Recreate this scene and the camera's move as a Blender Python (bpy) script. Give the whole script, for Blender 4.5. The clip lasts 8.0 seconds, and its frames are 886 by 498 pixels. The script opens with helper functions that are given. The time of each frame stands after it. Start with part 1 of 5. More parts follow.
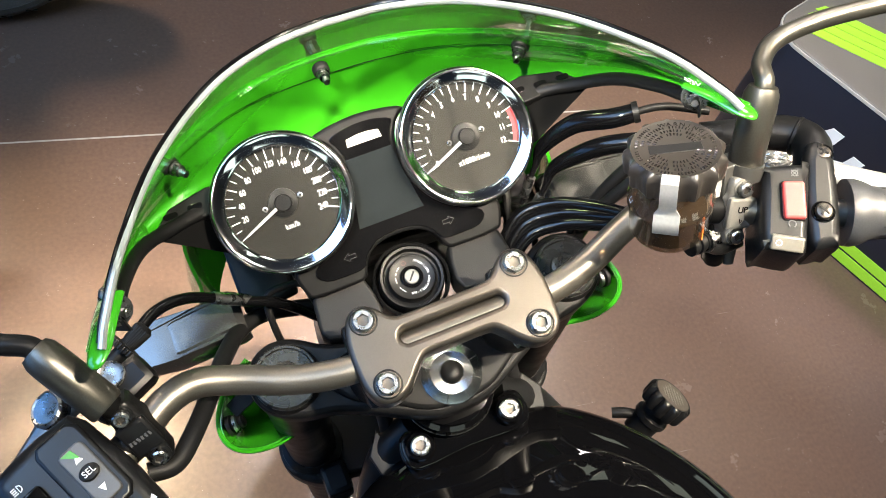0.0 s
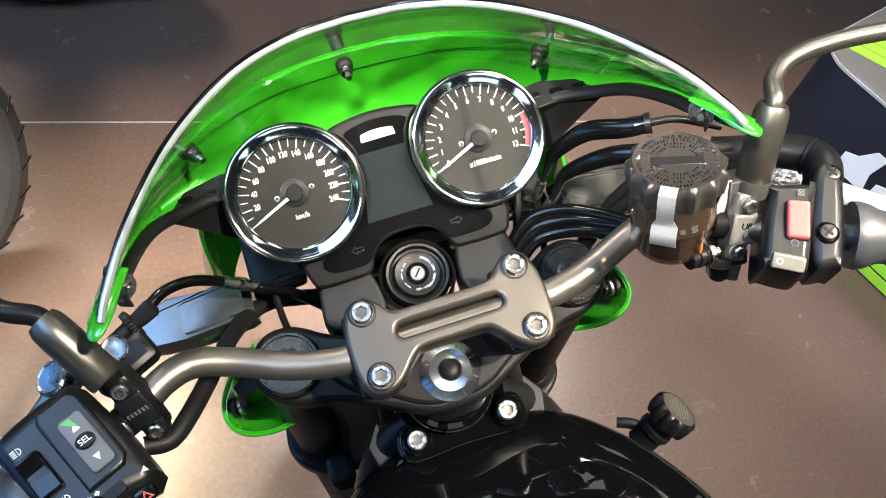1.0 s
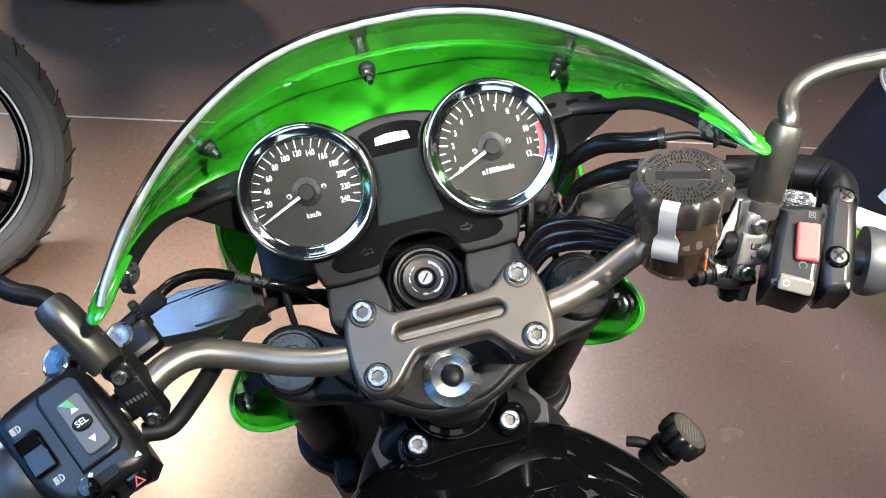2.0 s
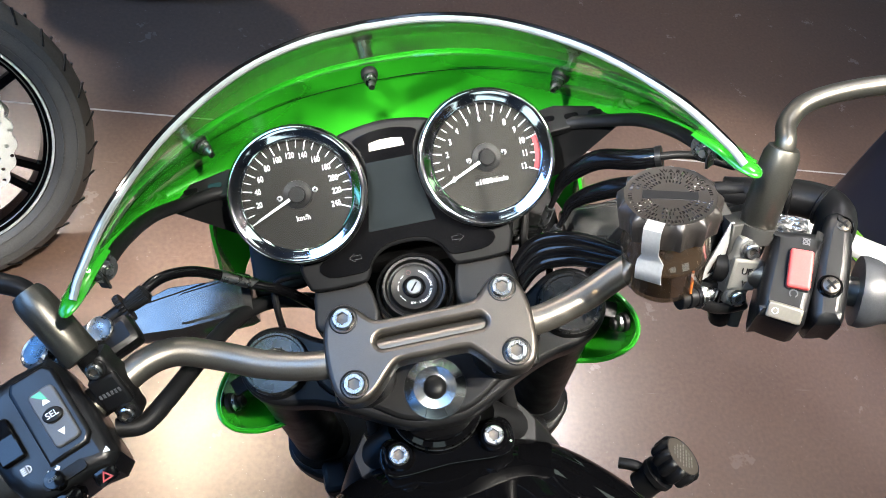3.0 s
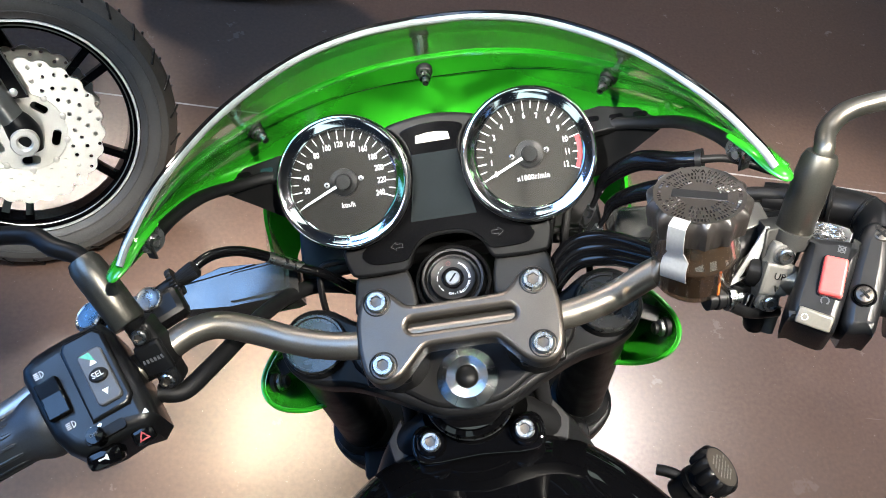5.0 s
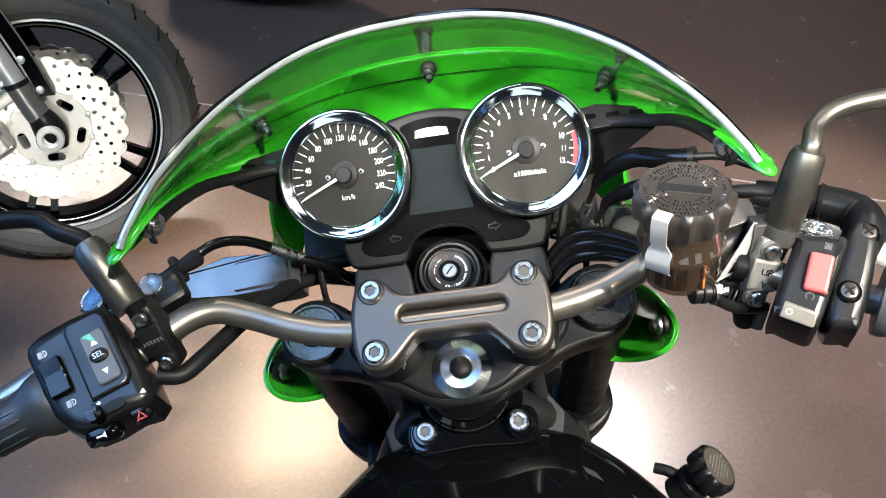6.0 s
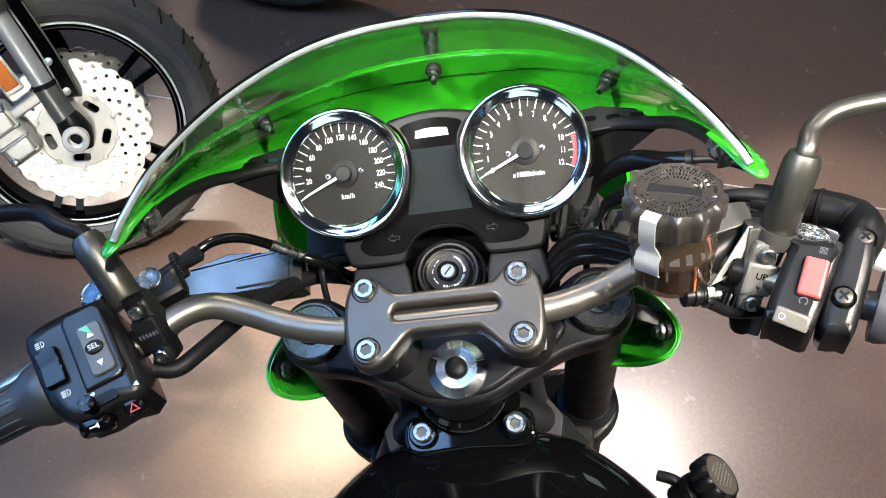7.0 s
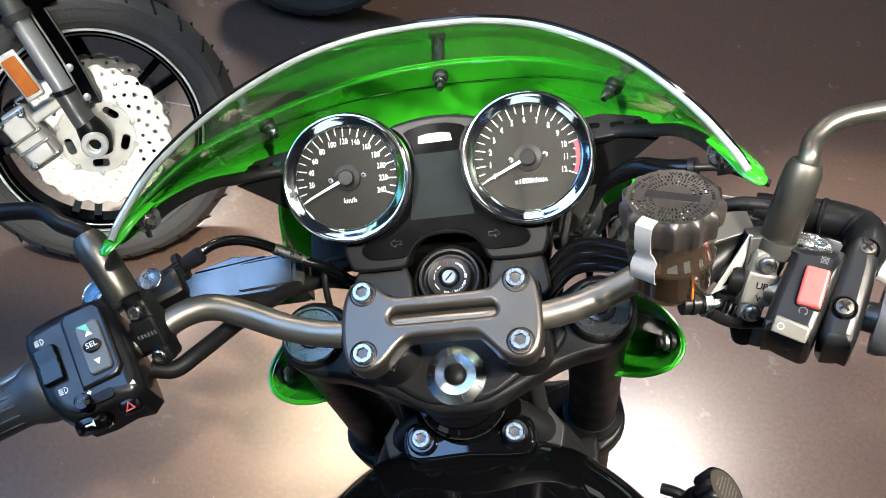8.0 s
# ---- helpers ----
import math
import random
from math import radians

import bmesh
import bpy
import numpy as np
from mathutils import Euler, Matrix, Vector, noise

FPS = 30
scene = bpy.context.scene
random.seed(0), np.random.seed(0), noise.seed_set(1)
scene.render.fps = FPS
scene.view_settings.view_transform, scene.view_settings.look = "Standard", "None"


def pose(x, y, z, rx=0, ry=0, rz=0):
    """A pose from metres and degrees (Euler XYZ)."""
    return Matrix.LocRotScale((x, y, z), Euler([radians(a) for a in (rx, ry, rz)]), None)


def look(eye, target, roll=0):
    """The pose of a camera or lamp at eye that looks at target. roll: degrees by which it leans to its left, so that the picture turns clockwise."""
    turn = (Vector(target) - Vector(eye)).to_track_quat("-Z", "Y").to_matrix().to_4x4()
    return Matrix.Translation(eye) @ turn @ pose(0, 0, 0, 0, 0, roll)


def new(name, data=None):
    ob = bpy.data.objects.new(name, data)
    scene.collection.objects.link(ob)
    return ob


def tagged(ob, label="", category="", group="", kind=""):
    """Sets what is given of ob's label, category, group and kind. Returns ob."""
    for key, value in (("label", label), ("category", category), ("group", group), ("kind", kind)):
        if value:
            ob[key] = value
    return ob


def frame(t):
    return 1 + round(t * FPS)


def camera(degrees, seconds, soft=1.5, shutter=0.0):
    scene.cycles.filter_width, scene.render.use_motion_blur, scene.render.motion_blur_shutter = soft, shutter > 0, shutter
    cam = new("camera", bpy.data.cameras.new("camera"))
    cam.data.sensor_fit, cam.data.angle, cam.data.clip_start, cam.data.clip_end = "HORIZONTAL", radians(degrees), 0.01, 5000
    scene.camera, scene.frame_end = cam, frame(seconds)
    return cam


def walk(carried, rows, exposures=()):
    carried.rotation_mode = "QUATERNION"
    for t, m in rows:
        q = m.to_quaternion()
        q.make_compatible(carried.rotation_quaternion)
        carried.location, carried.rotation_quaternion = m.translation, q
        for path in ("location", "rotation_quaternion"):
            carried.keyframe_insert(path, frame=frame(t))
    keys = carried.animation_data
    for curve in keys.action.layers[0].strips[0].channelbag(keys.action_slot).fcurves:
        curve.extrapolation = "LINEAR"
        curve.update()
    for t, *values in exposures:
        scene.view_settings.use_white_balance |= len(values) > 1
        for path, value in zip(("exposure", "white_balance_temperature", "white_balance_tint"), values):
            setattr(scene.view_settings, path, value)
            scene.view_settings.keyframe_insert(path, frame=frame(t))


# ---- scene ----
cam = camera(51.7, 8.0, 0.6)
PATH = [
    (0, (-0.259, -0.302, 1.679), (0.442, 0.728, 0.114), 21.8),
    (0.5, (-0.242, -0.303, 1.681), (0.416, 0.739, 0.106), 21.7),
    (1, (-0.233, -0.318, 1.693), (0.377, 0.74, 0.109), 21.9),
    (1.5, (-0.224, -0.333, 1.698), (0.33, 0.748, 0.109), 21.4),
    (2, (-0.204, -0.33, 1.698), (0.311, 0.77, 0.108), 20.9),
    (3.3, (-0.161, -0.328, 1.699), (0.252, 0.801, 0.100), 20.4),
    (3.5, (-0.157, -0.328, 1.698), (0.228, 0.805, 0.095), 19.7),
    (4, (-0.15, -0.329, 1.701), (0.197, 0.809, 0.094), 18.9),
    (4.5, (-0.143, -0.339, 1.707), (0.164, 0.802, 0.093), 18.1),
    (5, (-0.135, -0.352, 1.711), (0.135, 0.796, 0.095), 17.1),
    (6.5, (-0.093, -0.374, 1.722), (0.079, 0.792, 0.106), 14.7),
    (7, (-0.078, -0.375, 1.721), (0.055, 0.797, 0.105), 13.6),
    (7.5, (-0.067, -0.379, 1.720), (0.036, 0.8, 0.109), 13),
    (8, (-0.058, -0.377, 1.718), (0.02, 0.812, 0.113), 12.3),
]
walk(cam, [(t, look(eye, target, roll)) for t, eye, target, roll in PATH],
     [(0, 0.56, 7650, 7), (1, 0.48, 7100, 7), (2, 0.43, 6680, 7), (3.5, 0.39, 6550, 7), (8, 0.27, 6750, 7)])

# ---- world and lamps ----
world = bpy.data.worlds.new("hall_air")
scene.world = world
world.use_nodes = True
world.node_tree.nodes["Background"].inputs[0].default_value = (0.55, 0.6, 0.7, 1)
world.node_tree.nodes["Background"].inputs[1].default_value = 0.04


def spot(name, eye, target, watts, size, colour, degrees, blend=0.4):
    d = bpy.data.lights.new(name, "SPOT")
    d.energy, d.shadow_soft_size, d.color = watts, size, colour
    d.spot_size, d.spot_blend = radians(degrees), blend
    ob = new(name, d)
    ob.matrix_world = look(eye, target)
    return ob


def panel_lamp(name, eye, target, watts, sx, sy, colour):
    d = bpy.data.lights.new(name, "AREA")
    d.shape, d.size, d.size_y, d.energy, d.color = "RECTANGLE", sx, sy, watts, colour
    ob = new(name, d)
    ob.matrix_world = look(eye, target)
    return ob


spot("hall_or_fill_spot", (-0.37, 2.98, 5.9), (-0.14, 0.44, 0.0), 820, 0.09, (1.0, 0.79, 0.57), 10.5, 1.0)
spot("hall_or_fill_spot", (2.4, 3.2, 5.9), (0.45, 0.5, 0.0), 740, 0.30, (1.0, 0.84, 0.74), 19, 1.0)
spot("hall_or_fill_spot", (0.7, -1.7, 5.75), (0.0, 0.25, 0.97), 2300, 0.06, (1.0, 0.94, 0.86), 11.5, 0.7)
spot("hall_or_fill_spot", (1.9, -1.0, 5.15), (0.32, 0.1, 1.07), 2700, 0.06, (1.0, 0.92, 0.84), 11, 0.7)
# Next two are fill spots, added to brighten the parked machine's wheel and disc
spot("hall_or_fill_spot", (0.1, -1.3, 5.7), (-0.83, 0.82, 0.2), 1250, 0.07, (1.0, 0.96, 0.9), 6.2, 0.6)
spot("hall_or_fill_spot", (1.3, -8.0, 3.6), (-0.73, 0.88, 0.25), 340, 0.15, (1.0, 0.96, 0.9), 5.0, 0.6)
spot("hall_or_fill_spot", (1.9, 2.7, 5.7), (0.85, 0.10, 0.0), 1300, 0.55, (0.90, 0.89, 1.0), 25, 1.0)
spot("hall_or_fill_spot", (-2.6, 5.0, 5.9), (0.10, 0.95, 0.0), 960, 0.40, (1.0, 0.86, 0.79), 34, 0.7)
# Next two are fill spots, added for the stand's face and the cowl's inside
spot("hall_or_fill_spot", (-1.5, -1.3, 5.7), (1.57, 0.77, 0.2), 1050, 0.08, (1.0, 0.97, 0.94), 11, 0.6)
spot("hall_or_fill_spot", (-2.6, -1.9, 4.75), (0.10, 0.30, 1.17), 2700, 0.05, (1.0, 0.96, 0.9), 7, 0.6)
# Blue fill lamp with no fixture, added overhead for the blue sheen on the controls
panel_lamp("blue_fill_lamp", (-3.8, -0.4, 6.2), (-0.2, 0.1, 1.07), 440, 4.4, 3.4, (0.26, 0.50, 1.0))

# ---- materials ----


def material(name, colour, rough=0.5, metal=0.0, grain=0.0, grain_scale=200.0, bump=0.0, bump_scale=400.0,
             coat=0.0, stain=0.0, stain_scale=6.0, rough_var=0.0, spec=0.5):
    """A Principled material in object space: fine grain, slow stains, roughness variation and bump."""
    m = bpy.data.materials.new(name)
    m.use_nodes = True
    nt = m.node_tree
    b = nt.nodes["Principled BSDF"]
    b.inputs["Base Color"].default_value = (*colour, 1)
    b.inputs["Roughness"].default_value = rough
    b.inputs["Metallic"].default_value = metal
    b.inputs["Specular IOR Level"].default_value = spec
    b.inputs["Coat Weight"].default_value = coat
    b.inputs["Coat Roughness"].default_value = 0.03
    tc = nt.nodes.new("ShaderNodeTexCoord")

    def noise_node(scale, detail=3.0):
        n = nt.nodes.new("ShaderNodeTexNoise")
        n.inputs["Scale"].default_value = scale
        n.inputs["Detail"].default_value = detail
        nt.links.new(tc.outputs["Object"], n.inputs["Vector"])
        return n

    col = None
    for amount, scale in ((grain, grain_scale), (stain, stain_scale)):
        if amount:
            n = noise_node(scale)
            mul = nt.nodes.new("ShaderNodeMapRange")
            mul.inputs["From Min"].default_value, mul.inputs["From Max"].default_value = 0.3, 0.7
            mul.inputs["To Min"].default_value, mul.inputs["To Max"].default_value = 1 - amount, 1 + amount
            nt.links.new(n.outputs["Fac"], mul.inputs["Value"])
            mix = nt.nodes.new("ShaderNodeVectorMath")
            mix.operation = "SCALE"
            if col is None:
                mix.inputs[0].default_value = colour
            else:
                nt.links.new(col, mix.inputs[0])
            nt.links.new(mul.outputs["Result"], mix.inputs["Scale"])
            col = mix.outputs[0]
    if col is not None:
        nt.links.new(col, b.inputs["Base Color"])
    if rough_var:
        n = noise_node(stain_scale * 3)
        mr = nt.nodes.new("ShaderNodeMapRange")
        mr.inputs["From Min"].default_value, mr.inputs["From Max"].default_value = 0.3, 0.7
        mr.inputs["To Min"].default_value, mr.inputs["To Max"].default_value = max(0.02, rough - rough_var), rough + rough_var
        nt.links.new(n.outputs["Fac"], mr.inputs["Value"])
        nt.links.new(mr.outputs["Result"], b.inputs["Roughness"])
    if bump:
        n = noise_node(bump_scale)
        bp = nt.nodes.new("ShaderNodeBump")
        bp.inputs["Strength"].default_value = bump
        bp.inputs["Distance"].default_value = 0.0006
        nt.links.new(n.outputs["Fac"], bp.inputs["Height"])
        nt.links.new(bp.outputs["Normal"], b.inputs["Normal"])
    return m


def clear(name, colour, rough=0.0, least=0.05, most=0.5, haze=0.0):
    """A thin clear sheet: tinted see-through, with gloss that grows towards grazing angles. haze: share of dull scatter."""
    m = bpy.data.materials.new(name)
    m.use_nodes = True
    nt = m.node_tree
    nt.nodes.remove(nt.nodes["Principled BSDF"])
    tr = nt.nodes.new("ShaderNodeBsdfTransparent")
    tr.inputs[0].default_value = (*colour, 1)
    gl = nt.nodes.new("ShaderNodeBsdfGlossy")
    gl.inputs["Roughness"].default_value = rough
    gl.inputs["Color"].default_value = (1, 1, 1, 1)
    lw = nt.nodes.new("ShaderNodeLayerWeight")
    lw.inputs["Blend"].default_value = 0.3
    mr = nt.nodes.new("ShaderNodeMapRange")
    mr.inputs["From Min"].default_value, mr.inputs["From Max"].default_value = 0.25, 1.0
    mr.inputs["To Min"].default_value, mr.inputs["To Max"].default_value = least, most
    nt.links.new(lw.outputs["Facing"], mr.inputs["Value"])
    mx = nt.nodes.new("ShaderNodeMixShader")
    nt.links.new(mr.outputs["Result"], mx.inputs[0])
    base = tr.outputs[0]
    if haze:
        df = nt.nodes.new("ShaderNodeBsdfDiffuse")
        df.inputs[0].default_value = (*colour, 1)
        hz = nt.nodes.new("ShaderNodeMixShader")
        hz.inputs[0].default_value = haze
        nt.links.new(base, hz.inputs[1])
        nt.links.new(df.outputs[0], hz.inputs[2])
        base = hz.outputs[0]
    nt.links.new(base, mx.inputs[1])
    nt.links.new(gl.outputs[0], mx.inputs[2])
    nt.links.new(mx.outputs[0], nt.nodes["Material Output"].inputs[0])
    return m


def glowing(name, colour, strength):
    m = bpy.data.materials.new(name)
    m.use_nodes = True
    b = m.node_tree.nodes["Principled BSDF"]
    b.inputs["Base Color"].default_value = (0.8, 0.8, 0.8, 1)
    b.inputs["Emission Color"].default_value = (*colour, 1)
    b.inputs["Emission Strength"].default_value = strength
    return m


BAR = material("bar_titanium_grey", (0.155, 0.141, 0.121), 0.38, 0.9, grain=0.08, grain_scale=900, bump=0.08, bump_scale=1500, stain=0.06, stain_scale=14, rough_var=0.05)
CLAMP = material("clamp_cast_grey", (0.078, 0.069, 0.060), 0.34, 0.85, grain=0.12, grain_scale=1400, bump=0.15, bump_scale=1800, stain=0.05, stain_scale=20, rough_var=0.05)
BLACK = material("black_plastic", (0.0038, 0.0038, 0.004), 0.42, 0.0, grain=0.15, grain_scale=900, bump=0.12, bump_scale=1600, stain=0.1, stain_scale=18, rough_var=0.06, spec=0.18)
SATIN = material("satin_black_paint", (0.0042, 0.0042, 0.0045), 0.36, 0.0, grain=0.1, grain_scale=1200, bump=0.1, bump_scale=2000, stain=0.1, stain_scale=15, rough_var=0.05, spec=0.16)
GLOSS = material("gloss_black_paint", (0.0012, 0.0012, 0.0014), 0.4, 0.0, coat=0.8, stain=0.1, stain_scale=9, spec=0.0)
HOUSING = material("semi_gloss_plastic", (0.0048, 0.0048, 0.0052), 0.33, 0.0, grain=0.12, grain_scale=1200, bump=0.12, bump_scale=1800, stain=0.1, stain_scale=15, rough_var=0.05, spec=0.36)
PIANO = material("gloss_black_plastic", (0.0022, 0.0022, 0.0025), 0.13, 0.0, stain=0.1, stain_scale=12, rough_var=0.04, spec=0.26)
RUBBER = material("black_rubber", (0.0055, 0.0055, 0.006), 0.5, 0.0, grain=0.2, grain_scale=700, bump=0.2, bump_scale=900, stain=0.15, stain_scale=20, spec=0.2)
TYRE = material("tyre_rubber", (0.048, 0.044, 0.040), 0.5, 0.0, grain=0.2, grain_scale=300, bump=0.25, bump_scale=500, stain=0.3, stain_scale=7, rough_var=0.1)
CHROME = material("chrome", (0.88, 0.90, 0.92), 0.09, 1.0, stain=0.03, stain_scale=30, rough_var=0.02)
STEEL = material("zinc_steel", (0.27, 0.272, 0.275), 0.29, 1.0, grain=0.1, grain_scale=900, bump=0.1, bump_scale=1200, stain=0.12, stain_scale=60, rough_var=0.08)
GREEN = material("lime_green_paint", (0.016, 0.215, 0.009), 0.20, 0.1, grain=0.08, grain_scale=1500, coat=1.0, stain=0.06, stain_scale=8)
ACRYLIC = material("polished_acrylic_edge", (0.26, 0.29, 0.28), 0.08, 0.4, stain=0.15, stain_scale=40, rough_var=0.06)
WHITE = material("white_print", (0.72, 0.72, 0.7), 0.5, grain=0.05, grain_scale=800)
CREAM = material("pale_lens", (0.34, 0.32, 0.28), 0.35, grain=0.04, grain_scale=300)
RED = material("red_print", (0.30, 0.012, 0.018), 0.5, grain=0.08, grain_scale=600)
KILLRED = material("red_plastic", (0.52, 0.065, 0.06), 0.35, grain=0.06, grain_scale=800, stain=0.06, stain_scale=40)
DIAL = material("dial_black", (0.015, 0.0138, 0.012), 0.6, spec=0.1, grain=0.1, grain_scale=800, stain=0.1, stain_scale=30)
GREY = material("grey_plastic", (0.065, 0.067, 0.07), 0.45, grain=0.06, grain_scale=900, bump=0.05, bump_scale=1500)
LCD = material("lcd_glass", (0.009, 0.011, 0.012), 0.15, stain=0.1, stain_scale=25, rough_var=0.03, spec=0.16)
LABEL = material("relief_print", (0.006, 0.005, 0.005), 0.15)
POD = material("satin_silver_lens", (0.085, 0.084, 0.082), 0.22, 0.85, grain=0.05, grain_scale=600, stain=0.1, stain_scale=20, rough_var=0.05)
GUN = material("gunmetal_paint", (0.062, 0.060, 0.056), 0.38, 0.6, grain=0.08, grain_scale=1200, bump=0.1, bump_scale=1600, stain=0.06, stain_scale=20, rough_var=0.06)
FORK = material("satin_silver_tube", (0.55, 0.55, 0.54), 0.32, 0.7, grain=0.06, grain_scale=500, stain=0.08, stain_scale=20)
FORKCAP = material("dark_anodised_cap", (0.085, 0.083, 0.080), 0.27, 0.9, grain=0.05, grain_scale=900, stain=0.08, stain_scale=30, rough_var=0.04)
UPGREY = material("cast_grey_paint", (0.15, 0.145, 0.135), 0.42, 0.55, grain=0.08, grain_scale=1200, bump=0.1, bump_scale=1600, stain=0.06, stain_scale=20, rough_var=0.06)
GRIP = material("grip_rubber", (0.028, 0.029, 0.031), 0.42, 0.0, grain=0.2, grain_scale=700, bump=0.15, bump_scale=1100, stain=0.15, stain_scale=20, spec=0.6)
LIDTOP = material("lid_plastic", (0.016, 0.0135, 0.012), 0.36, grain=0.12, grain_scale=700, bump=0.1, bump_scale=900)
FORKTUBE = material("brushed_fork_tube", (0.23, 0.225, 0.215), 0.33, 0.85, grain=0.08, grain_scale=500, stain=0.1, stain_scale=20)
DARKBAR = material("dark_titanium_grey", (0.098, 0.093, 0.080), 0.36, 0.9, grain=0.08, grain_scale=900, bump=0.08, bump_scale=1500, stain=0.06, stain_scale=14, rough_var=0.05)
AMBER = material("amber_fluid", (0.40, 0.10, 0.02), 0.15, stain=0.2, stain_scale=60)
ORANGE = material("orange_lens", (0.50, 0.12, 0.004), 0.45, stain=0.15, stain_scale=40)
DISC = material("brake_disc_steel", (0.60, 0.585, 0.55), 0.34, 0.9, grain=0.08, grain_scale=500, stain=0.06, stain_scale=25, rough_var=0.06)
CALIPER = material("cast_silver_paint", (0.6, 0.58, 0.54), 0.4, 0.7, grain=0.08, grain_scale=500, bump=0.1, stain=0.1, stain_scale=25)
SIGN = material("dark_navy_board", (0.006, 0.008, 0.014), 0.4, grain=0.1, grain_scale=200, stain=0.1, stain_scale=4)
BOARD = material("grey_board", (0.12, 0.11, 0.10), 0.5, grain=0.08, grain_scale=300, stain=0.1, stain_scale=5)
LIME = material("lime_print", (0.30, 0.62, 0.04), 0.45, grain=0.05, grain_scale=300, stain=0.06, stain_scale=6)
SMOKE = clear("green_tinted_acrylic", (0.62, 0.82, 0.58), 0.0, 0.05, 0.42, 0.015)
GLASS = clear("meter_glass", (0.96, 0.97, 0.97), 0.0, 0.045, 0.30)
TANKGLASS = clear("smoked_reservoir_plastic", (0.55, 0.47, 0.38), 0.04, 0.10, 0.6, 0.02)
DIFFUSER = glowing("lamp_diffuser", (0.86, 1.0, 0.92), 2.0)
WHITEFILL = glowing("white_fill_face", (0.82, 1.0, 0.96), 0.95)
BLUEFILL = glowing("blue_fill_face", (0.10, 0.36, 1.0), 3.2)
BUTTON = material("pale_button", (0.125, 0.114, 0.092), 0.4, grain=0.06, grain_scale=600, stain=0.08, stain_scale=60)
WALLS = material("hall_wall_paint", (0.03, 0.03, 0.034), 0.8, grain=0.06, grain_scale=30, stain=0.15, stain_scale=0.6)


def floor_material():
    """Brown sheet floor: mottled tone, pale specks of grit, hair scratches and scuffed gloss."""
    m = material("worn_brown_floor", (0.116, 0.069, 0.048), 0.35, grain=0.12, grain_scale=110, bump=0.10, bump_scale=60, spec=0.40)
    nt = m.node_tree
    b = nt.nodes["Principled BSDF"]
    tc = [n for n in nt.nodes if n.type == "TEX_COORD"][0]
    col = b.inputs["Base Color"].links[0].from_socket

    def node(kind, **values):
        n = nt.nodes.new(kind)
        for k, v in values.items():
            n.inputs[k].default_value = v
        return n

    def ramp(socket, lo, hi, a, c):
        n = node("ShaderNodeMapRange", **{"From Min": lo, "From Max": hi, "To Min": a, "To Max": c})
        nt.links.new(socket, n.inputs["Value"])
        return n.outputs["Result"]

    def over(fac, colour, low):
        n = nt.nodes.new("ShaderNodeMix")
        n.data_type = "RGBA"
        nt.links.new(fac, n.inputs[0])
        nt.links.new(low, n.inputs[6])
        n.inputs[7].default_value = (*colour, 1)
        return n.outputs[2]

    wide = node("ShaderNodeTexNoise", Scale=0.9, Detail=6.0, Roughness=0.62)
    nt.links.new(tc.outputs["Object"], wide.inputs["Vector"])
    col = over(ramp(wide.outputs["Fac"], 0.25, 0.8, 0.0, 0.50), (0.066, 0.050, 0.052), col)
    mid = node("ShaderNodeTexNoise", Scale=9.0, Detail=8.0, Roughness=0.7)
    nt.links.new(tc.outputs["Object"], mid.inputs["Vector"])
    col = over(ramp(mid.outputs["Fac"], 0.3, 0.8, 0.0, 0.10), (0.14, 0.10, 0.08), col)
    for angle, sx, sy in ((0.5, 9.0, 220.0), (-0.9, 12.0, 260.0), (2.0, 7.0, 200.0)):
        mp = nt.nodes.new("ShaderNodeMapping")
        mp.inputs["Rotation"].default_value = (0, 0, angle)
        mp.inputs["Scale"].default_value = (sx, sy, 1.0)
        nt.links.new(tc.outputs["Object"], mp.inputs["Vector"])
        sc = node("ShaderNodeTexNoise", Scale=1.0, Detail=1.0)
        nt.links.new(mp.outputs["Vector"], sc.inputs["Vector"])
        col = over(ramp(sc.outputs["Fac"], 0.78, 0.84, 0.0, 0.35), (0.24, 0.20, 0.18), col)
    for scale, size, amount in ((38.0, 0.055, 0.75), (120.0, 0.10, 0.4)):
        vo = node("ShaderNodeTexVoronoi", Scale=scale)
        nt.links.new(tc.outputs["Object"], vo.inputs["Vector"])
        rare = nt.nodes.new("ShaderNodeSeparateColor")
        nt.links.new(vo.outputs["Color"], rare.inputs[0])
        dot = nt.nodes.new("ShaderNodeMath")
        dot.operation = "MULTIPLY"
        nt.links.new(ramp(vo.outputs["Distance"], size * 0.4, size, amount, 0.0), dot.inputs[0])
        nt.links.new(ramp(rare.outputs[0], 0.70, 0.75, 0.0, 1.0), dot.inputs[1])
        col = over(dot.outputs[0], (0.42, 0.37, 0.33), col)
    nt.links.new(col, b.inputs["Base Color"])
    nt.links.new(ramp(mid.outputs["Fac"], 0.25, 0.8, 0.21, 0.30), b.inputs["Roughness"])
    return m


FLOOR = floor_material()


def turned_material():
    """Bright aluminium faced on a lathe: fine rings about z stretch its highlights into spokes."""
    m = material("lathe_turned_aluminium", (0.62, 0.64, 0.65), 0.26, 1.0, grain=0.05, grain_scale=900, stain=0.05, stain_scale=60)
    nt = m.node_tree
    tg = nt.nodes.new("ShaderNodeTangent")
    tg.direction_type, tg.axis = "RADIAL", "Z"
    b = nt.nodes["Principled BSDF"]
    b.inputs["Anisotropic"].default_value = 0.85
    nt.links.new(tg.outputs[0], b.inputs["Tangent"])
    return m


TURNED = turned_material()
WING = material("grained_grey_plastic", (0.0065, 0.0064, 0.0062), 0.5, spec=0.2, grain=0.2, grain_scale=1500, bump=0.3, bump_scale=1400, stain=0.1, stain_scale=20)
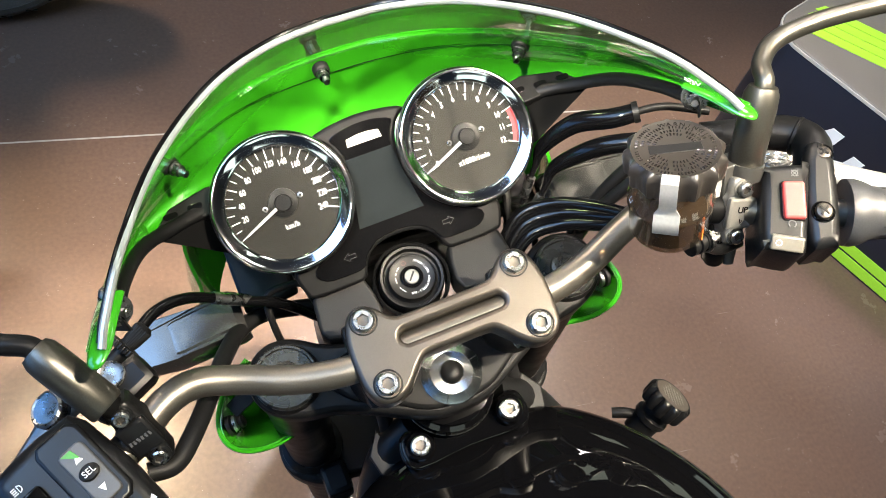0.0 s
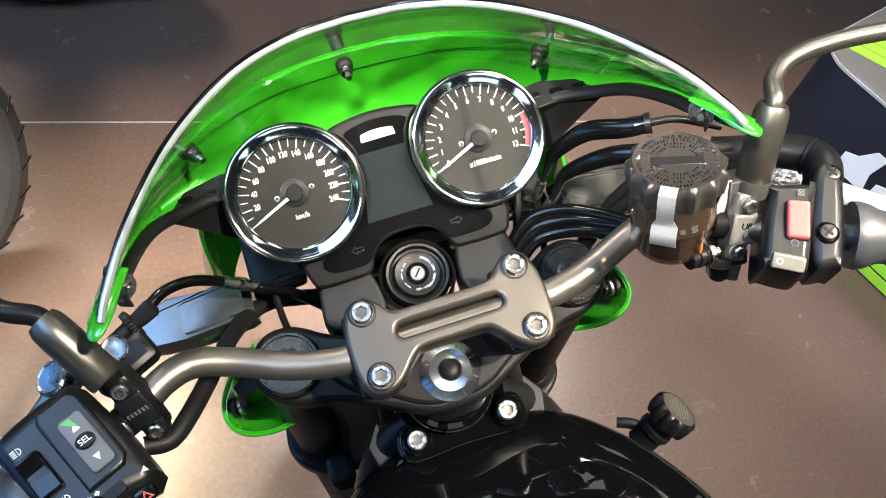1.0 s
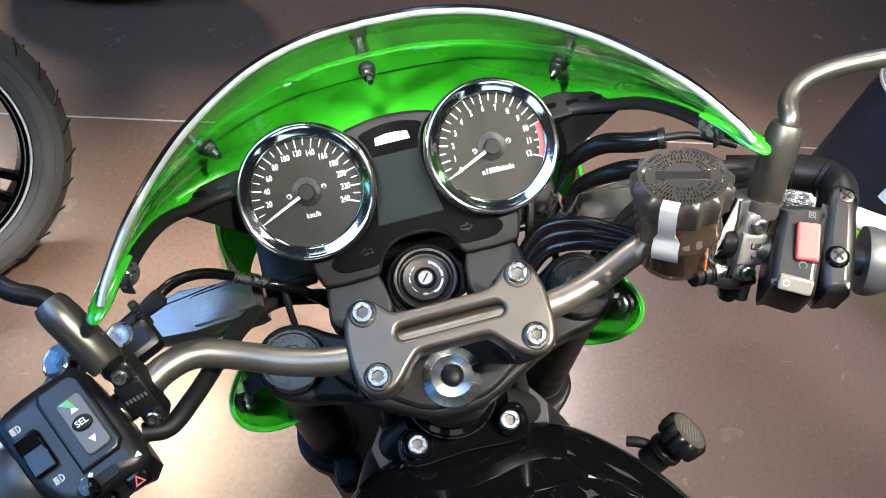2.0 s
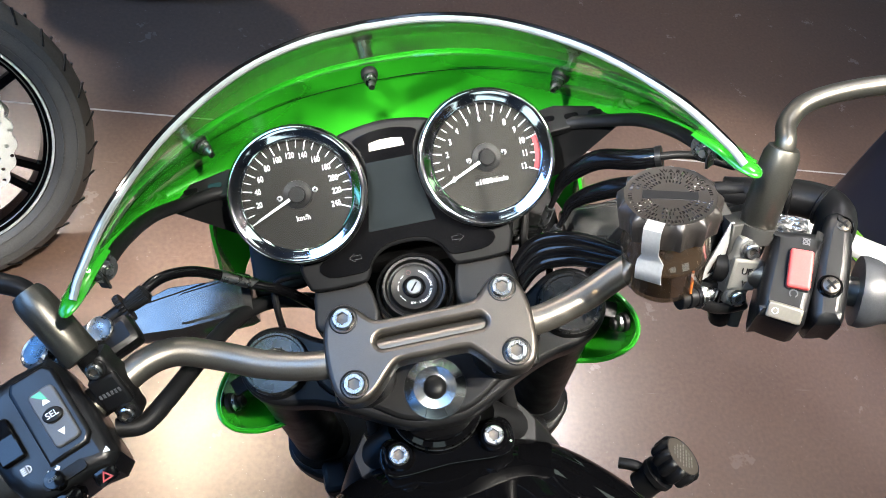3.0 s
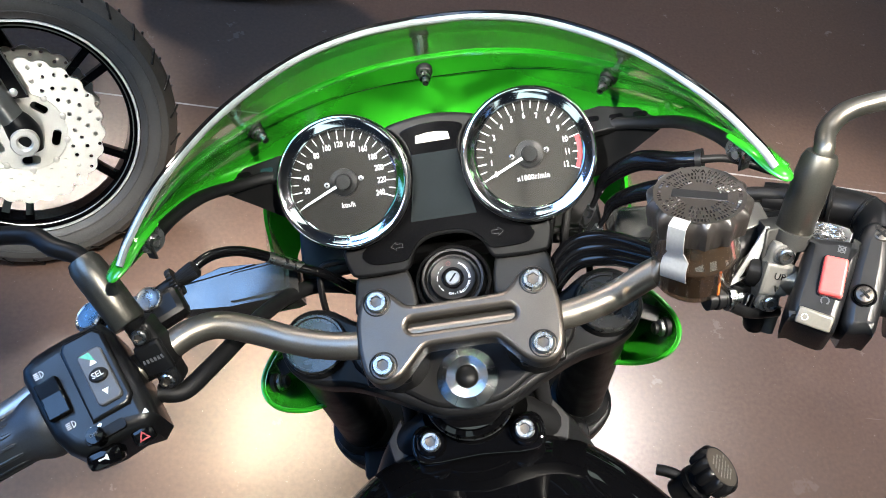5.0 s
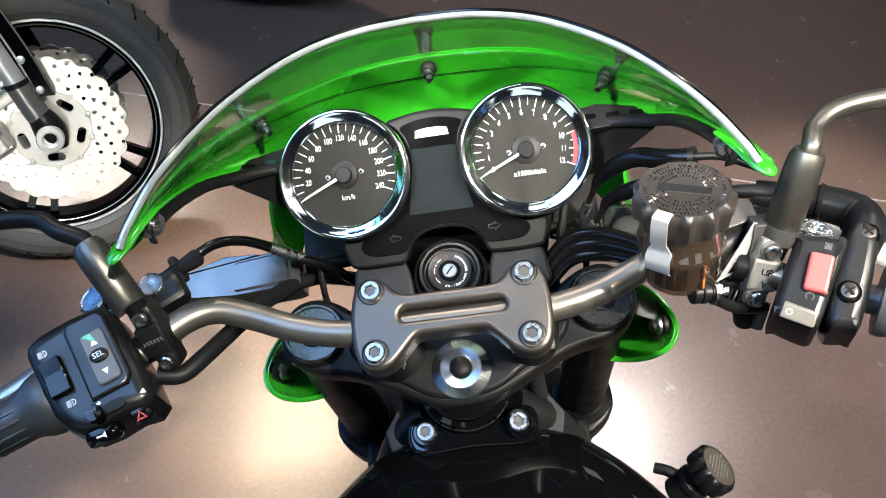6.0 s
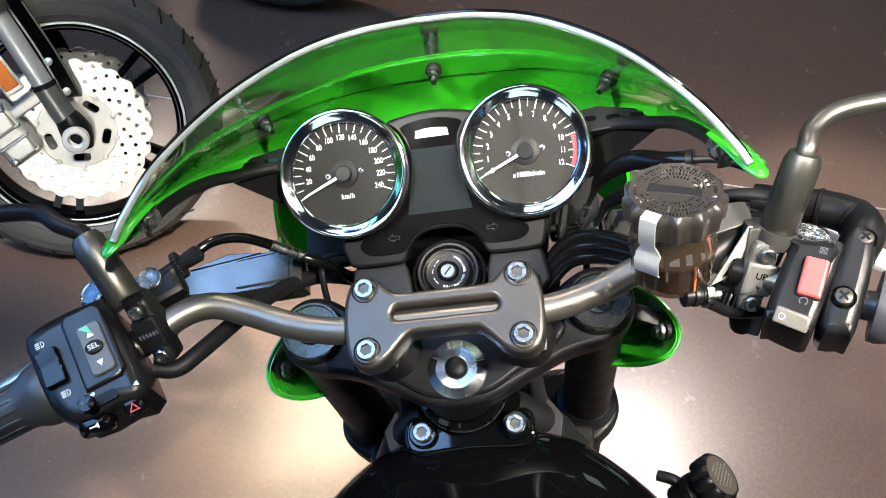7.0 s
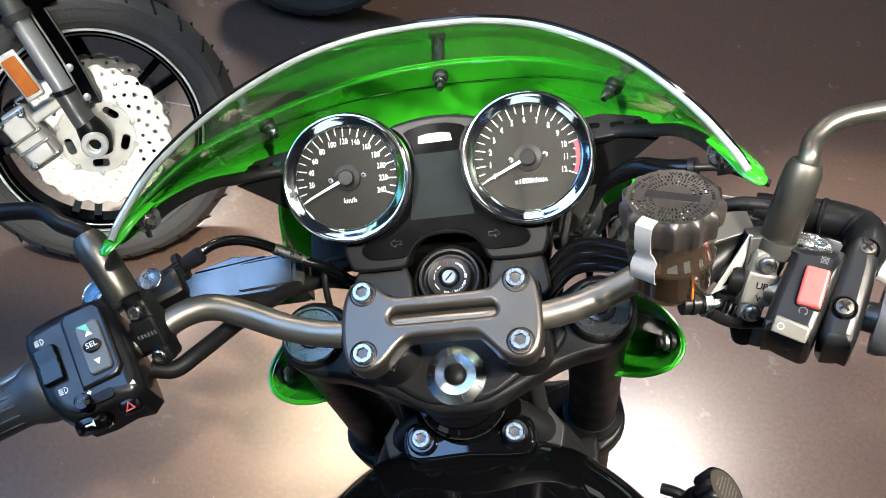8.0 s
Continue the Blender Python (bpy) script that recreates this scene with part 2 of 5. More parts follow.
DIMRED = material("faint_red_print", (0.10, 0.012, 0.012), 0.5)
DIM = material("dim_grey_print", (0.014, 0.0145, 0.0155), 0.4)

# ---- mesh helpers ----


def part(name, bm, mat, parent=None, label="", smooth=35):
    """Links a bmesh as one mesh under a thing or a part; a piece of a sub-part goes to that sub-part's owner. Faces marked level stay flat."""
    while parent is not None and parent.parent is not None and parent.parent.parent is not None:
        parent = parent.parent
    me = bpy.data.meshes.new(name)
    bmesh.ops.recalc_face_normals(bm, faces=bm.faces)
    mark = bm.faces.layers.int.get("level")
    level = [fc[mark] if mark else 0 for fc in bm.faces]
    if mark:
        bm.faces.layers.int.remove(mark)
    bm.to_mesh(me)
    bm.free()
    me.materials.append(mat)
    if smooth:
        me.set_sharp_from_angle(angle=radians(smooth))
        me.polygons.foreach_set("use_smooth", [not v for v in level])
    ob = new(name, me)
    if parent is not None:
        ob.parent = parent
    if label:
        ob["label"] = label
    return ob


def moved(bm, m):
    bmesh.ops.transform(bm, matrix=m, verts=bm.verts)
    return bm


def joined(*bms):
    out = bms[0]
    for b in bms[1:]:
        if b.faces.layers.int.get("level") and not out.faces.layers.int.get("level"):
            out.faces.layers.int.new("level")
        me = bpy.data.meshes.new("tmp")
        b.to_mesh(me)
        b.free()
        out.from_mesh(me)
        bpy.data.meshes.remove(me)
    return out


def skin(rings, caps=True, closed=True):
    """A surface over rings of equal length."""
    bm = bmesh.new()
    vs = [[bm.verts.new(p) for p in ring] for ring in rings]
    n = len(rings[0])
    for a, b in zip(vs, vs[1:]):
        for i in range(n if closed else n - 1):
            j = (i + 1) % n
            bm.faces.new((a[i], a[j], b[j], b[i]))
    if caps and closed:
        bm.faces.new(vs[0][::-1])
        bm.faces.new(vs[-1])
    return bm


def lathe(profile, seg=40, flute=None, ring=False, caps=True):
    """Turns (r, z) pairs about z; r 0 at an end closes it; ring: the profile closes on itself. flute: (count, depth, power) on the profile's points marked by a third value."""
    rings = []
    if ring:
        profile, caps = list(profile) + [profile[0]], False
    for pr in profile:
        r, z = pr[0], pr[1]
        row = []
        for i in range(seg):
            a = 2 * math.pi * i / seg
            k = 1.0
            if flute and len(pr) > 2:
                k = 1 - flute[1] * (0.5 + 0.5 * math.cos(flute[0] * a)) ** flute[2]
            row.append(Vector((max(r, 1e-5) * k * math.cos(a), max(r, 1e-5) * k * math.sin(a), z)))
        rings.append(row)
    return skin(rings, caps)


def spline(points, steps=10):
    """Catmull-Rom through the points (tuples of any length)."""
    p = [np.array(q, float) for q in points]
    p = [2 * p[0] - p[1]] + p + [2 * p[-1] - p[-2]]
    out = []
    for i in range(1, len(p) - 2):
        for k in range(steps):
            t = k / steps
            out.append(0.5 * (2 * p[i] + (p[i + 1] - p[i - 1]) * t + (2 * p[i - 1] - 5 * p[i] + 4 * p[i + 1] - p[i + 2]) * t * t
                              + (3 * p[i] - p[i - 1] - 3 * p[i + 1] + p[i + 2]) * t ** 3))
    out.append(p[-2])
    return out


def tube(points, radius, seg=14, steps=8, flat=1.0, up=(0, 0, 1)):
    """A tube along a smooth line. radius: one number or one a point. flat: squeezes it along up."""
    n = len(points)
    rr = radius if isinstance(radius, (list, tuple)) else [radius] * n
    pts = spline([(*p, r) for p, r in zip(points, rr)], steps) if n > 2 and steps > 1 else [np.array((*p, r)) for p, r in zip(points, rr)]
    rings = []
    side = None
    for i, q in enumerate(pts):
        a, b = pts[max(i - 1, 0)], pts[min(i + 1, len(pts) - 1)]
        d = Vector(b[:3] - a[:3]).normalized()
        ref = Vector(up) if side is None else None
        if side is None:
            side = d.cross(ref)
            if side.length < 1e-3:
                side = d.cross(Vector((0, 1, 0)))
        side = (side - d * side.dot(d)).normalized()
        top = side.cross(d).normalized()
        rings.append([Vector(q[:3]) + float(q[3]) * (side * math.cos(2 * math.pi * k / seg) + flat * top * math.sin(2 * math.pi * k / seg)) for k in range(seg)])
    return skin(rings)


def rod(a, b, r0, r1=None, seg=20):
    return tube([a, b], [r0, r0 if r1 is None else r1], seg, 1)


def block(sx, sy, sz, bev=0.002, seg=2):
    bm = bmesh.new()
    bmesh.ops.create_cube(bm, size=1)
    bmesh.ops.scale(bm, vec=(sx, sy, sz), verts=bm.verts)
    if bev:
        bmesh.ops.bevel(bm, geom=bm.edges[:], offset=bev, segments=seg, profile=0.5, affect="EDGES")
        bm.normal_update()
        mark = bm.faces.layers.int.new("level")
        for fc in bm.faces:
            if max(abs(c) for c in fc.normal) > 0.9999 and len(fc.verts) == 4:
                fc[mark] = 1
    return bm


def inset_loop(loop, d):
    n, out = len(loop), []
    area = sum(loop[i][0] * loop[(i + 1) % n][1] - loop[(i + 1) % n][0] * loop[i][1] for i in range(n))
    s = 1 if area > 0 else -1
    for i in range(n):
        a, b, c = (Vector(loop[(i + k) % n][:2]) for k in (-1, 0, 1))
        e, g = (b - a), (c - b)
        e = e.normalized() if e.length > 1e-9 else g.normalized()
        g = g.normalized() if g.length > 1e-9 else e
        nn = Vector((-e.y - g.y, e.x + g.x)) * s
        nn = nn.normalized() if nn.length > 1e-6 else Vector((0, 0))
        out.append((b.x + nn.x * d, b.y + nn.y * d))
    return out


def plate(loop, z0, z1, bev=0.002, holes=(), steps=3):
    """A slab with a rounded top edge over an outline, with through holes."""
    bm = bmesh.new()

    def wall(lp, sign):
        levels = [(lp, z0)]
        for k in range(steps + 1):
            a = 0.5 * math.pi * k / steps
            levels.append((inset_loop(lp, sign * bev * (1 - math.cos(a))), z1 - bev + bev * math.sin(a)))
        rows = [[bm.verts.new((x, y, z)) for x, y in l] for l, z in levels]
        n = len(lp)
        for a, b in zip(rows, rows[1:]):
            for i in range(n):
                j = (i + 1) % n
                bm.faces.new((a[i], a[j], b[j], b[i]))
        return rows[0], rows[-1]

    mark = bm.faces.layers.int.new("level")
    tops, bottoms = [], []
    for lp, sign in [(loop, 1)] + [(h, -1) for h in holes]:
        lo, hi = wall(lp, sign)
        bottoms.append(lo)
        tops.append(hi)
    for group in (tops, bottoms):
        edges = []
        for row in group:
            for i in range(len(row)):
                edges.append(bm.edges.get((row[i], row[(i + 1) % len(row)])))
        for fc in bmesh.ops.triangle_fill(bm, use_beauty=True, edges=edges)["geom"]:
            if isinstance(fc, bmesh.types.BMFace):
                fc[mark] = 1
    return bm


def smooth_loop(points, steps=6):
    """A closed smooth outline through the points."""
    n = len(points)
    p = [np.array(q, float) for q in points]
    out = []
    for i in range(n):
        a, b, c, d = p[i - 1], p[i], p[(i + 1) % n], p[(i + 2) % n]
        for k in range(steps):
            t = k / steps
            q = 0.5 * (2 * b + (c - a) * t + (2 * a - 5 * b + 4 * c - d) * t * t + (3 * b - a - 3 * c + d) * t ** 3)
            out.append(tuple(q))
    return out


def mirrored(points):
    """Closes a right-hand half outline, from its first point on the axis to its last, by its mirror image."""
    left = [(-x, y) for x, y in points[::-1] if x > 1e-6]
    return list(points) + left


def arc(cx, cy, r, a0, a1, n=12):
    return [(cx + r * math.cos(radians(a0 + (a1 - a0) * i / (n - 1))), cy + r * math.sin(radians(a0 + (a1 - a0) * i / (n - 1)))) for i in range(n)]


def stadium(cx, cy, lx, ly, r=None, n=8, turn=0.0):
    """A rounded rectangle outline."""
    r = min(lx, ly) / 2 - 1e-5 if r is None else r
    pts = []
    for sx, sy, a in ((1, 1, 0), (-1, 1, 90), (-1, -1, 180), (1, -1, 270)):
        pts += arc(sx * (lx / 2 - r), sy * (ly / 2 - r), r, a, a + 90, n)
    c, s = math.cos(radians(turn)), math.sin(radians(turn))
    return [(cx + c * x - s * y, cy + s * x + c * y) for x, y in pts]


def words(text, size, depth=0.0002, spacing=1.0, bold=0.0):
    """Flat letters, centred, as a bmesh in the xy plane."""
    cu = bpy.data.curves.new("letters", "FONT")
    cu.body, cu.size, cu.align_x, cu.align_y, cu.extrude = text, size, "CENTER", "CENTER", depth
    cu.space_character, cu.resolution_u, cu.offset = spacing, 3, bold * size
    ob = new("letters", cu)
    bpy.context.view_layer.update()
    dg = bpy.context.evaluated_depsgraph_get()
    me = bpy.data.meshes.new_from_object(ob.evaluated_get(dg))
    bm = bmesh.new()
    bm.from_mesh(me)
    bpy.data.meshes.remove(me)
    bpy.data.objects.remove(ob)
    bpy.data.curves.remove(cu)
    return bm


def ring_words(text, size, radius, start, step, inward=False):
    """Letters set round a circle. start, step: degrees."""
    bms = []
    for i, ch in enumerate(text):
        if ch == " ":
            continue
        a = start + step * i
        m = pose(radius * math.cos(radians(a)), radius * math.sin(radians(a)), 0, 0, 0, a + (90 if inward else -90))
        bms.append(moved(words(ch, size), m))
    return joined(*bms)


def aim(at, direction, spin=0.0):
    """A pose at a point with its z along a direction and its x as near to x as may be."""
    d = Vector(direction).normalized()
    ref = Vector((1, 0, 0)) if abs(d.x) < 0.9 else Vector((0, 1, 0))
    x = (ref - d * ref.dot(d)).normalized()
    y = d.cross(x)
    return Matrix.Translation(at) @ Matrix((x, y, d)).transposed().to_4x4() @ pose(0, 0, 0, 0, 0, spin)


def socket_bolt(at, direction, r=0.008, h=0.007, parent=None, mat=None, washer=0.0):
    """A cap screw with a hexagon socket."""
    seg = 24
    head = lathe([(r * 0.97, 0), (r, 0.0005), (r, h - 0.0012), (r - 0.0012, h), (r * 0.58, h)], seg)
    bmesh.ops.delete(head, geom=[fc for fc in head.faces if len(fc.verts) > 4], context="FACES")
    hexa = [[Vector((k * r * 0.55 * math.cos(2 * math.pi * i / 6), k * r * 0.55 * math.sin(2 * math.pi * i / 6), z)) for i in range(6)] for k, z in ((1.06, h), (1.0, h - 0.0006), (0.98, h * 0.35))]
    pit = skin(hexa, caps=False)
    pit.faces.new([v for v in list(pit.verts)[-6:]])
    rim = bmesh.new()
    outer = [rim.verts.new((r * 0.6 * math.cos(2 * math.pi * i / 24), r * 0.6 * math.sin(2 * math.pi * i / 24), h)) for i in range(24)]
    inner = [rim.verts.new(hexa[0][i]) for i in range(6)]
    edges = [rim.edges.new((outer[i], outer[(i + 1) % 24])) for i in range(24)] + [rim.edges.new((inner[i], inner[(i + 1) % 6])) for i in range(6)]
    bmesh.ops.triangle_fill(rim, use_beauty=True, edges=edges)
    bm = joined(head, pit, rim)
    if washer:
        bm = joined(bm, lathe([(0.0, -0.0012), (washer, -0.0012), (washer, 0.0004), (0.0, 0.0004)], seg))
    ob = part("bolt", moved(bm, aim(at, direction, 17)), mat or STEEL, parent, smooth=30)
    # Darker disc on the pit's floor: the recess's shade put in as colour
    part("socket", moved(lathe([(r * 0.53, 0), (r * 0.53, 0.0004), (0, 0.0002)], 6), aim(at, direction, 17) @ pose(0, 0, h * 0.5)), CLAMP, ob, smooth=0)
    return ob


def cross_screw(at, direction, r, parent, mat=None):
    """A round-headed screw with a cross slot."""
    head = lathe([(r, 0), (r, 0.0012), (r * 0.85, 0.0026), (r * 0.5, 0.0034), (0, 0.0036)], 20)
    ob = part("screw", moved(head, aim(at, direction)), mat or STEEL, parent)
    slot = joined(block(r * 1.25, r * 0.26, 0.0009, 0), block(r * 0.26, r * 1.25, 0.0009, 0))
    part("slot", moved(slot, aim(at, direction, 25) @ pose(0, 0, 0.0036)), BLACK, ob)
    return ob


def hex_nut(at, direction, r, h, parent, mat=None):
    bm = joined(lathe([(r, 0), (r, h * 0.85), (r * 0.88, h), (0, h)], 6), lathe([(0, h), (r * 0.5, h), (r * 0.5, h * 1.8), (r * 0.4, h * 2), (0, h * 2)], 12),
                lathe([(0, -0.0015), (r * 1.35, -0.0015), (r * 1.35, 0.0002), (0, 0.0002)], 20))
    return part("nut", moved(bm, aim(at, direction)), mat or STEEL, parent, smooth=25)

# ---- the hall ----
def flat(name, corners, mat, thick=0.1, axis=(0, 0, -1), parent=None, bev=0):
    bm = bmesh.new()
    a = [bm.verts.new(c) for c in corners]
    b = [bm.verts.new(Vector(c) + Vector(axis) * thick) for c in corners]
    bm.faces.new(a)
    bm.faces.new(b[::-1])
    for i in range(len(a)):
        j = (i + 1) % len(a)
        bm.faces.new((a[i], b[i], b[j], a[j]))
    return part(name, bm, mat, parent, smooth=0)


SEAM = 1.210
floor = tagged(new("floor"), "worn dark brown sheet floor with a straight pale joint", "floor", kind="structure")
part("floor_sheet", moved(block(24, 10 + SEAM, 0.05, 0.0015, 1), pose(0, (SEAM - 10) / 2 - 0.0012, -0.025)), FLOOR, floor)
part("floor_sheet", moved(block(24, 14 - SEAM, 0.05, 0.0015, 1), pose(0, (SEAM + 14) / 2 + 0.0012, -0.025)), FLOOR, floor)
part("floor_joint", moved(block(24, 0.006, 0.004, 0), pose(0, SEAM, -0.0022)), material("joint_filler", (0.30, 0.27, 0.25), 0.6, grain=0.2, grain_scale=60), floor)
for nm, c, sz in (("wall_north", (0, 14.1, 3.5), (24.4, 0.2, 7)), ("wall_south", (0, -10.1, 3.5), (24.4, 0.2, 7)),
                  ("wall_west", (-12.1, 2, 3.5), (0.2, 24, 7)), ("wall_east", (12.1, 2, 3.5), (0.2, 24, 7))):
    tagged(part(nm, moved(block(*sz, 0), pose(*c)), WALLS, smooth=0), "plain dark grey hall wall", "wall", kind="structure")
tagged(part("ceiling", moved(block(24.4, 24.4, 0.2, 0), pose(0, 2, 7.1)), WALLS, smooth=0), "plain dark grey hall ceiling", "ceiling", kind="structure")

# Unseen ceiling lamps in invented rows, added for chrome reflections and soft fill
for gx in (-6.0, -2.2, 1.6, 5.4):
    for gy in (-0.2, 2.4, 6.4):
        lamp = new("ceiling_fill_light")
        lamp.matrix_world = pose(gx, gy, 6.93)
        tagged(lamp, "large unseen oblong ceiling lamp with a glowing white diffuser, added", "ceiling lamp", "ceiling lamps in rows")
        part("lamp_frame", block(1.7, 1.1, 0.14, 0.01), WALLS, lamp)
        part("diffuser", moved(block(1.6, 1.0, 0.02, 0.004), pose(0, 0, -0.071)), DIFFUSER, lamp)

# Unseen glowing wall panels, invented to give the chrome rims something bright to reflect
for wx, wy, turn in ((-7.0, 13.98, 0), (0.0, 13.98, 0), (7.0, 13.98, 0), (-7.0, -9.98, 180), (0.0, -9.98, 180), (7.0, -9.98, 180), (11.98, -3.5, 270), (11.98, 4.0, 270)):
    box = new("white_fill_panel")
    box.matrix_world = pose(wx, wy, 3.0, 0, 0, turn)
    tagged(box, "added unseen glowing white wall panel in a grey frame", "light box", "backlit wall panels")
    part("panel_frame", moved(block(4.2, 0.10, 2.8, 0.01), pose(0, -0.05, 0)), BOARD, box)
    part("white_fill_face", moved(block(4.0, 0.02, 2.6, 0.004), pose(0, -0.105, 0)), WHITEFILL, box)
# Unseen glowing blue panel, invented as a source for the blue reflections
box = new("blue_fill_panel")
box.matrix_world = pose(-11.98, 1.0, 2.6, 0, 0, 90)
tagged(box, "large unseen glowing blue panel in a grey frame, added as fill", "screen")
part("fill_panel_frame", moved(block(12.2, 0.10, 4.8, 0.01), pose(0, -0.05, 0)), BOARD, box)
part("fill_panel_face", moved(block(12.0, 0.02, 4.6, 0.004), pose(0, -0.105, 0)), BLUEFILL, box)

# ---- the motorcycle ----
# x to its right, y ahead, z along the steering axis, from the top nut of the steering stem
F = Matrix(((0.95092, -0.18009, -0.25162, 0.0), (0.10799, 0.95520, -0.27555, 0.0), (0.28998, 0.23485, 0.92777, 1.03536), (0, 0, 0, 1)))
bike = new("motorcycle")
bike.matrix_world = F
tagged(bike, "black motorcycle with lime green half fairing and round chrome meters", "motorcycle")

UP = (0, 0, 1)
# handlebar
HALF = [(0.0, 0.020, 0.080), (0.05, 0.020, 0.080), (0.085, 0.0205, 0.080), (0.120, 0.029, 0.080), (0.155, 0.043, 0.082), (0.183, 0.0505, 0.087),
        (0.207, 0.044, 0.092), (0.235, 0.024, 0.097), (0.275, 0.003, 0.103), (0.33, -0.022, 0.110), (0.42, -0.063, 0.120)]
bar_line = [(-x, y, z) for x, y, z in HALF[:0:-1]] + HALF
part("handlebar", tube(bar_line, 0.0109, 24, 8), BAR, bike, "satin titanium-grey tubular bar")

# bar clamp: a wide plate with a slot and four cap screws
half = [(0, 0.0085), (0.022, 0.0085), (0.030, 0.0055), (0.044, -0.0095), (0.055, -0.0155), (0.067, -0.0145), (0.0745, -0.006), (0.0775, 0.010), (0.0775, 0.030),
        (0.0745, 0.046), (0.068, 0.0565), (0.057, 0.059), (0.048, 0.053), (0.040, 0.0445), (0.030, 0.042), (0, 0.042)]
loop = smooth_loop(mirrored(half), 3)
clamp = part("bar_clamp", plate([(x + 0.003, y) for x, y in loop], 0.072, 0.0945, 0.004, [stadium(0.005, 0.0255, 0.082, 0.0105)]), CLAMP, bike, "cast grey clamp plate with a long slot")
part("slot_floor", plate(stadium(0.005, 0.0255, 0.085, 0.0125), 0.070, 0.0780, 0.0005), BLACK, clamp)
for sx in (-1, 1):
    for y in (0.0468, -0.0022):
        x = sx * 0.0598 + 0.003
        part("counterbore", moved(lathe([(0.0105, 0), (0.0108, 0.0012), (0.0098, 0.0016), (0.0092, 0.0004), (0, 0.0004)], 28), pose(x, y, 0.0935)), BLACK, clamp)
        socket_bolt((x, y, 0.0938), UP, 0.0083, 0.0055, clamp)
    riser = part("bar_riser", moved(lathe([(0.0265, -0.012), (0.0255, 0.004), (0.0235, 0.02), (0.023, 0.060), (0.0225, 0.072), (0, 0.072)], 40), pose(sx * 0.058 + 0.003, 0.022, 0)), SATIN, bike)
    part("riser_cap", moved(block(0.036, 0.066, 0.014, 0.005), pose(sx * 0.0595 + 0.003, 0.0215, 0.0655)), SATIN, riser)

# top yoke
half = [(0, -0.030), (0.020, -0.0285), (0.036, -0.0225), (0.052, -0.0145), (0.076, -0.002), (0.100, 0.0075), (0.126, 0.0125), (0.146, 0.0225), (0.157, 0.040),
        (0.1565, 0.058), (0.147, 0.074), (0.130, 0.081), (0.110, 0.077), (0.085, 0.062), (0.050, 0.055), (0, 0.052)]
yoke = part("top_yoke", plate(smooth_loop(mirrored(half), 3), -0.036, -0.008, 0.005), SATIN, bike, "satin black forged yoke")
half = [(0, -0.024), (0.020, -0.0225), (0.036, -0.0165), (0.055, -0.004), (0.080, 0.008), (0.097, 0.03), (0.08, 0.048), (0.05, 0.049), (0, 0.046)]
part("yoke_web", plate(smooth_loop(mirrored(half), 3), -0.02, -0.0035, 0.004), SATIN, yoke)
nut = part("stem_nut", lathe([(0.0262, -0.006), (0.0262, -0.0035), (0.0255, -0.0025), (0.0182, 0.0018), (0.0176, 0.0021), (0.0102, 0.0021), (0.0098, 0.0006), (0, 0.0006)], 72), TURNED, bike, "turned bright aluminium stem nut", smooth=20)
part("nut_plug", moved(lathe([(0.0096, 0), (0.0094, 0.0024), (0.0080, 0.0040), (0.0045, 0.0052), (0, 0.0056)], 32), pose(0, 0, 0.0002)), BLACK, nut)
for k in range(8):
    a = 45 * k + 14
    part("nut_notch", moved(block(0.0075, 0.0006, 0.0008, 0.0002, 1), pose(0.0217 * math.cos(radians(a)), 0.0217 * math.sin(radians(a)), -0.0001, 0, 30, a)), STEEL, nut)
part("head_pipe", moved(lathe([(0.0375, -0.20), (0.0375, -0.060), (0.040, -0.056), (0.040, -0.046), (0.036, -0.043), (0.036, -0.036), (0, -0.036)], 44), aim((0, 0, 0), (0.040, 0.085, 1))), GLOSS, bike)

part("race_ring", moved(lathe([(0.0405, -0.0575), (0.0412, -0.0565), (0.0405, -0.0555), (0.0398, -0.0565)], 48, ring=True), aim((0, 0, 0), (0.040, 0.085, 1))), STEEL, bike)
# fork legs
for sx in (-1, 1):
    FK = aim((sx * 0.1262, 0.0475, 0), (0.040, 0.085, 1))
    leg = part("fork_leg", moved(lathe([(0.0205, -0.62), (0.0205, -0.315), (0.0265, -0.315), (0.0265, -0.30), (0.0268, -0.04), (0.0288, -0.036), (0.0288, -0.0055), (0.0275, -0.0035), (0, -0.0035)], 40), FK), BLACK, bike, "black fork tube")
    cap = part("fork_cap", moved(lathe([(0.0272, -0.004), (0.0272, -0.0005), (0.0258, 0.0012), (0.0238, 0.0012), (0.0232, -0.0008), (0.0135, -0.0008), (0.0125, 0.0016), (0.0098, 0.0022), (0.0098, 0.001), (0, 0.001)], 44), FK), FORKCAP, leg, "dark anodised screw cap")
    part("adjuster", moved(lathe([(0.0066, 0), (0.0066, 0.004), (0.0056, 0.0052), (0, 0.0052)], 6), FK @ pose(0, 0, 0.001)), FORKCAP, cap, smooth=20)
    part("cap_mark", moved(block(0.0085, 0.0012, 0.0004, 0), FK @ pose(0, 0, 0.0064, 0, 0, 30)), GREY, cap)
    part("fork_collar", moved(lathe([(0.0275, -0.335), (0.0335, -0.332), (0.0345, -0.318), (0.0335, -0.306), (0.0285, -0.302), (0.0272, -0.30)], 40), FK), SATIN, leg)
    part("fork_lug", moved(block(0.03, 0.036, 0.06, 0.006), FK @ pose(-sx * 0.012, -0.045, -0.33)), SATIN, leg)
half = [(0, -0.05), (0.03, -0.045), (0.08, -0.002), (0.125, 0.0), (0.158, 0.025), (0.163, 0.055), (0.15, 0.085), (0.10, 0.09), (0.05, 0.06), (0, 0.06)]
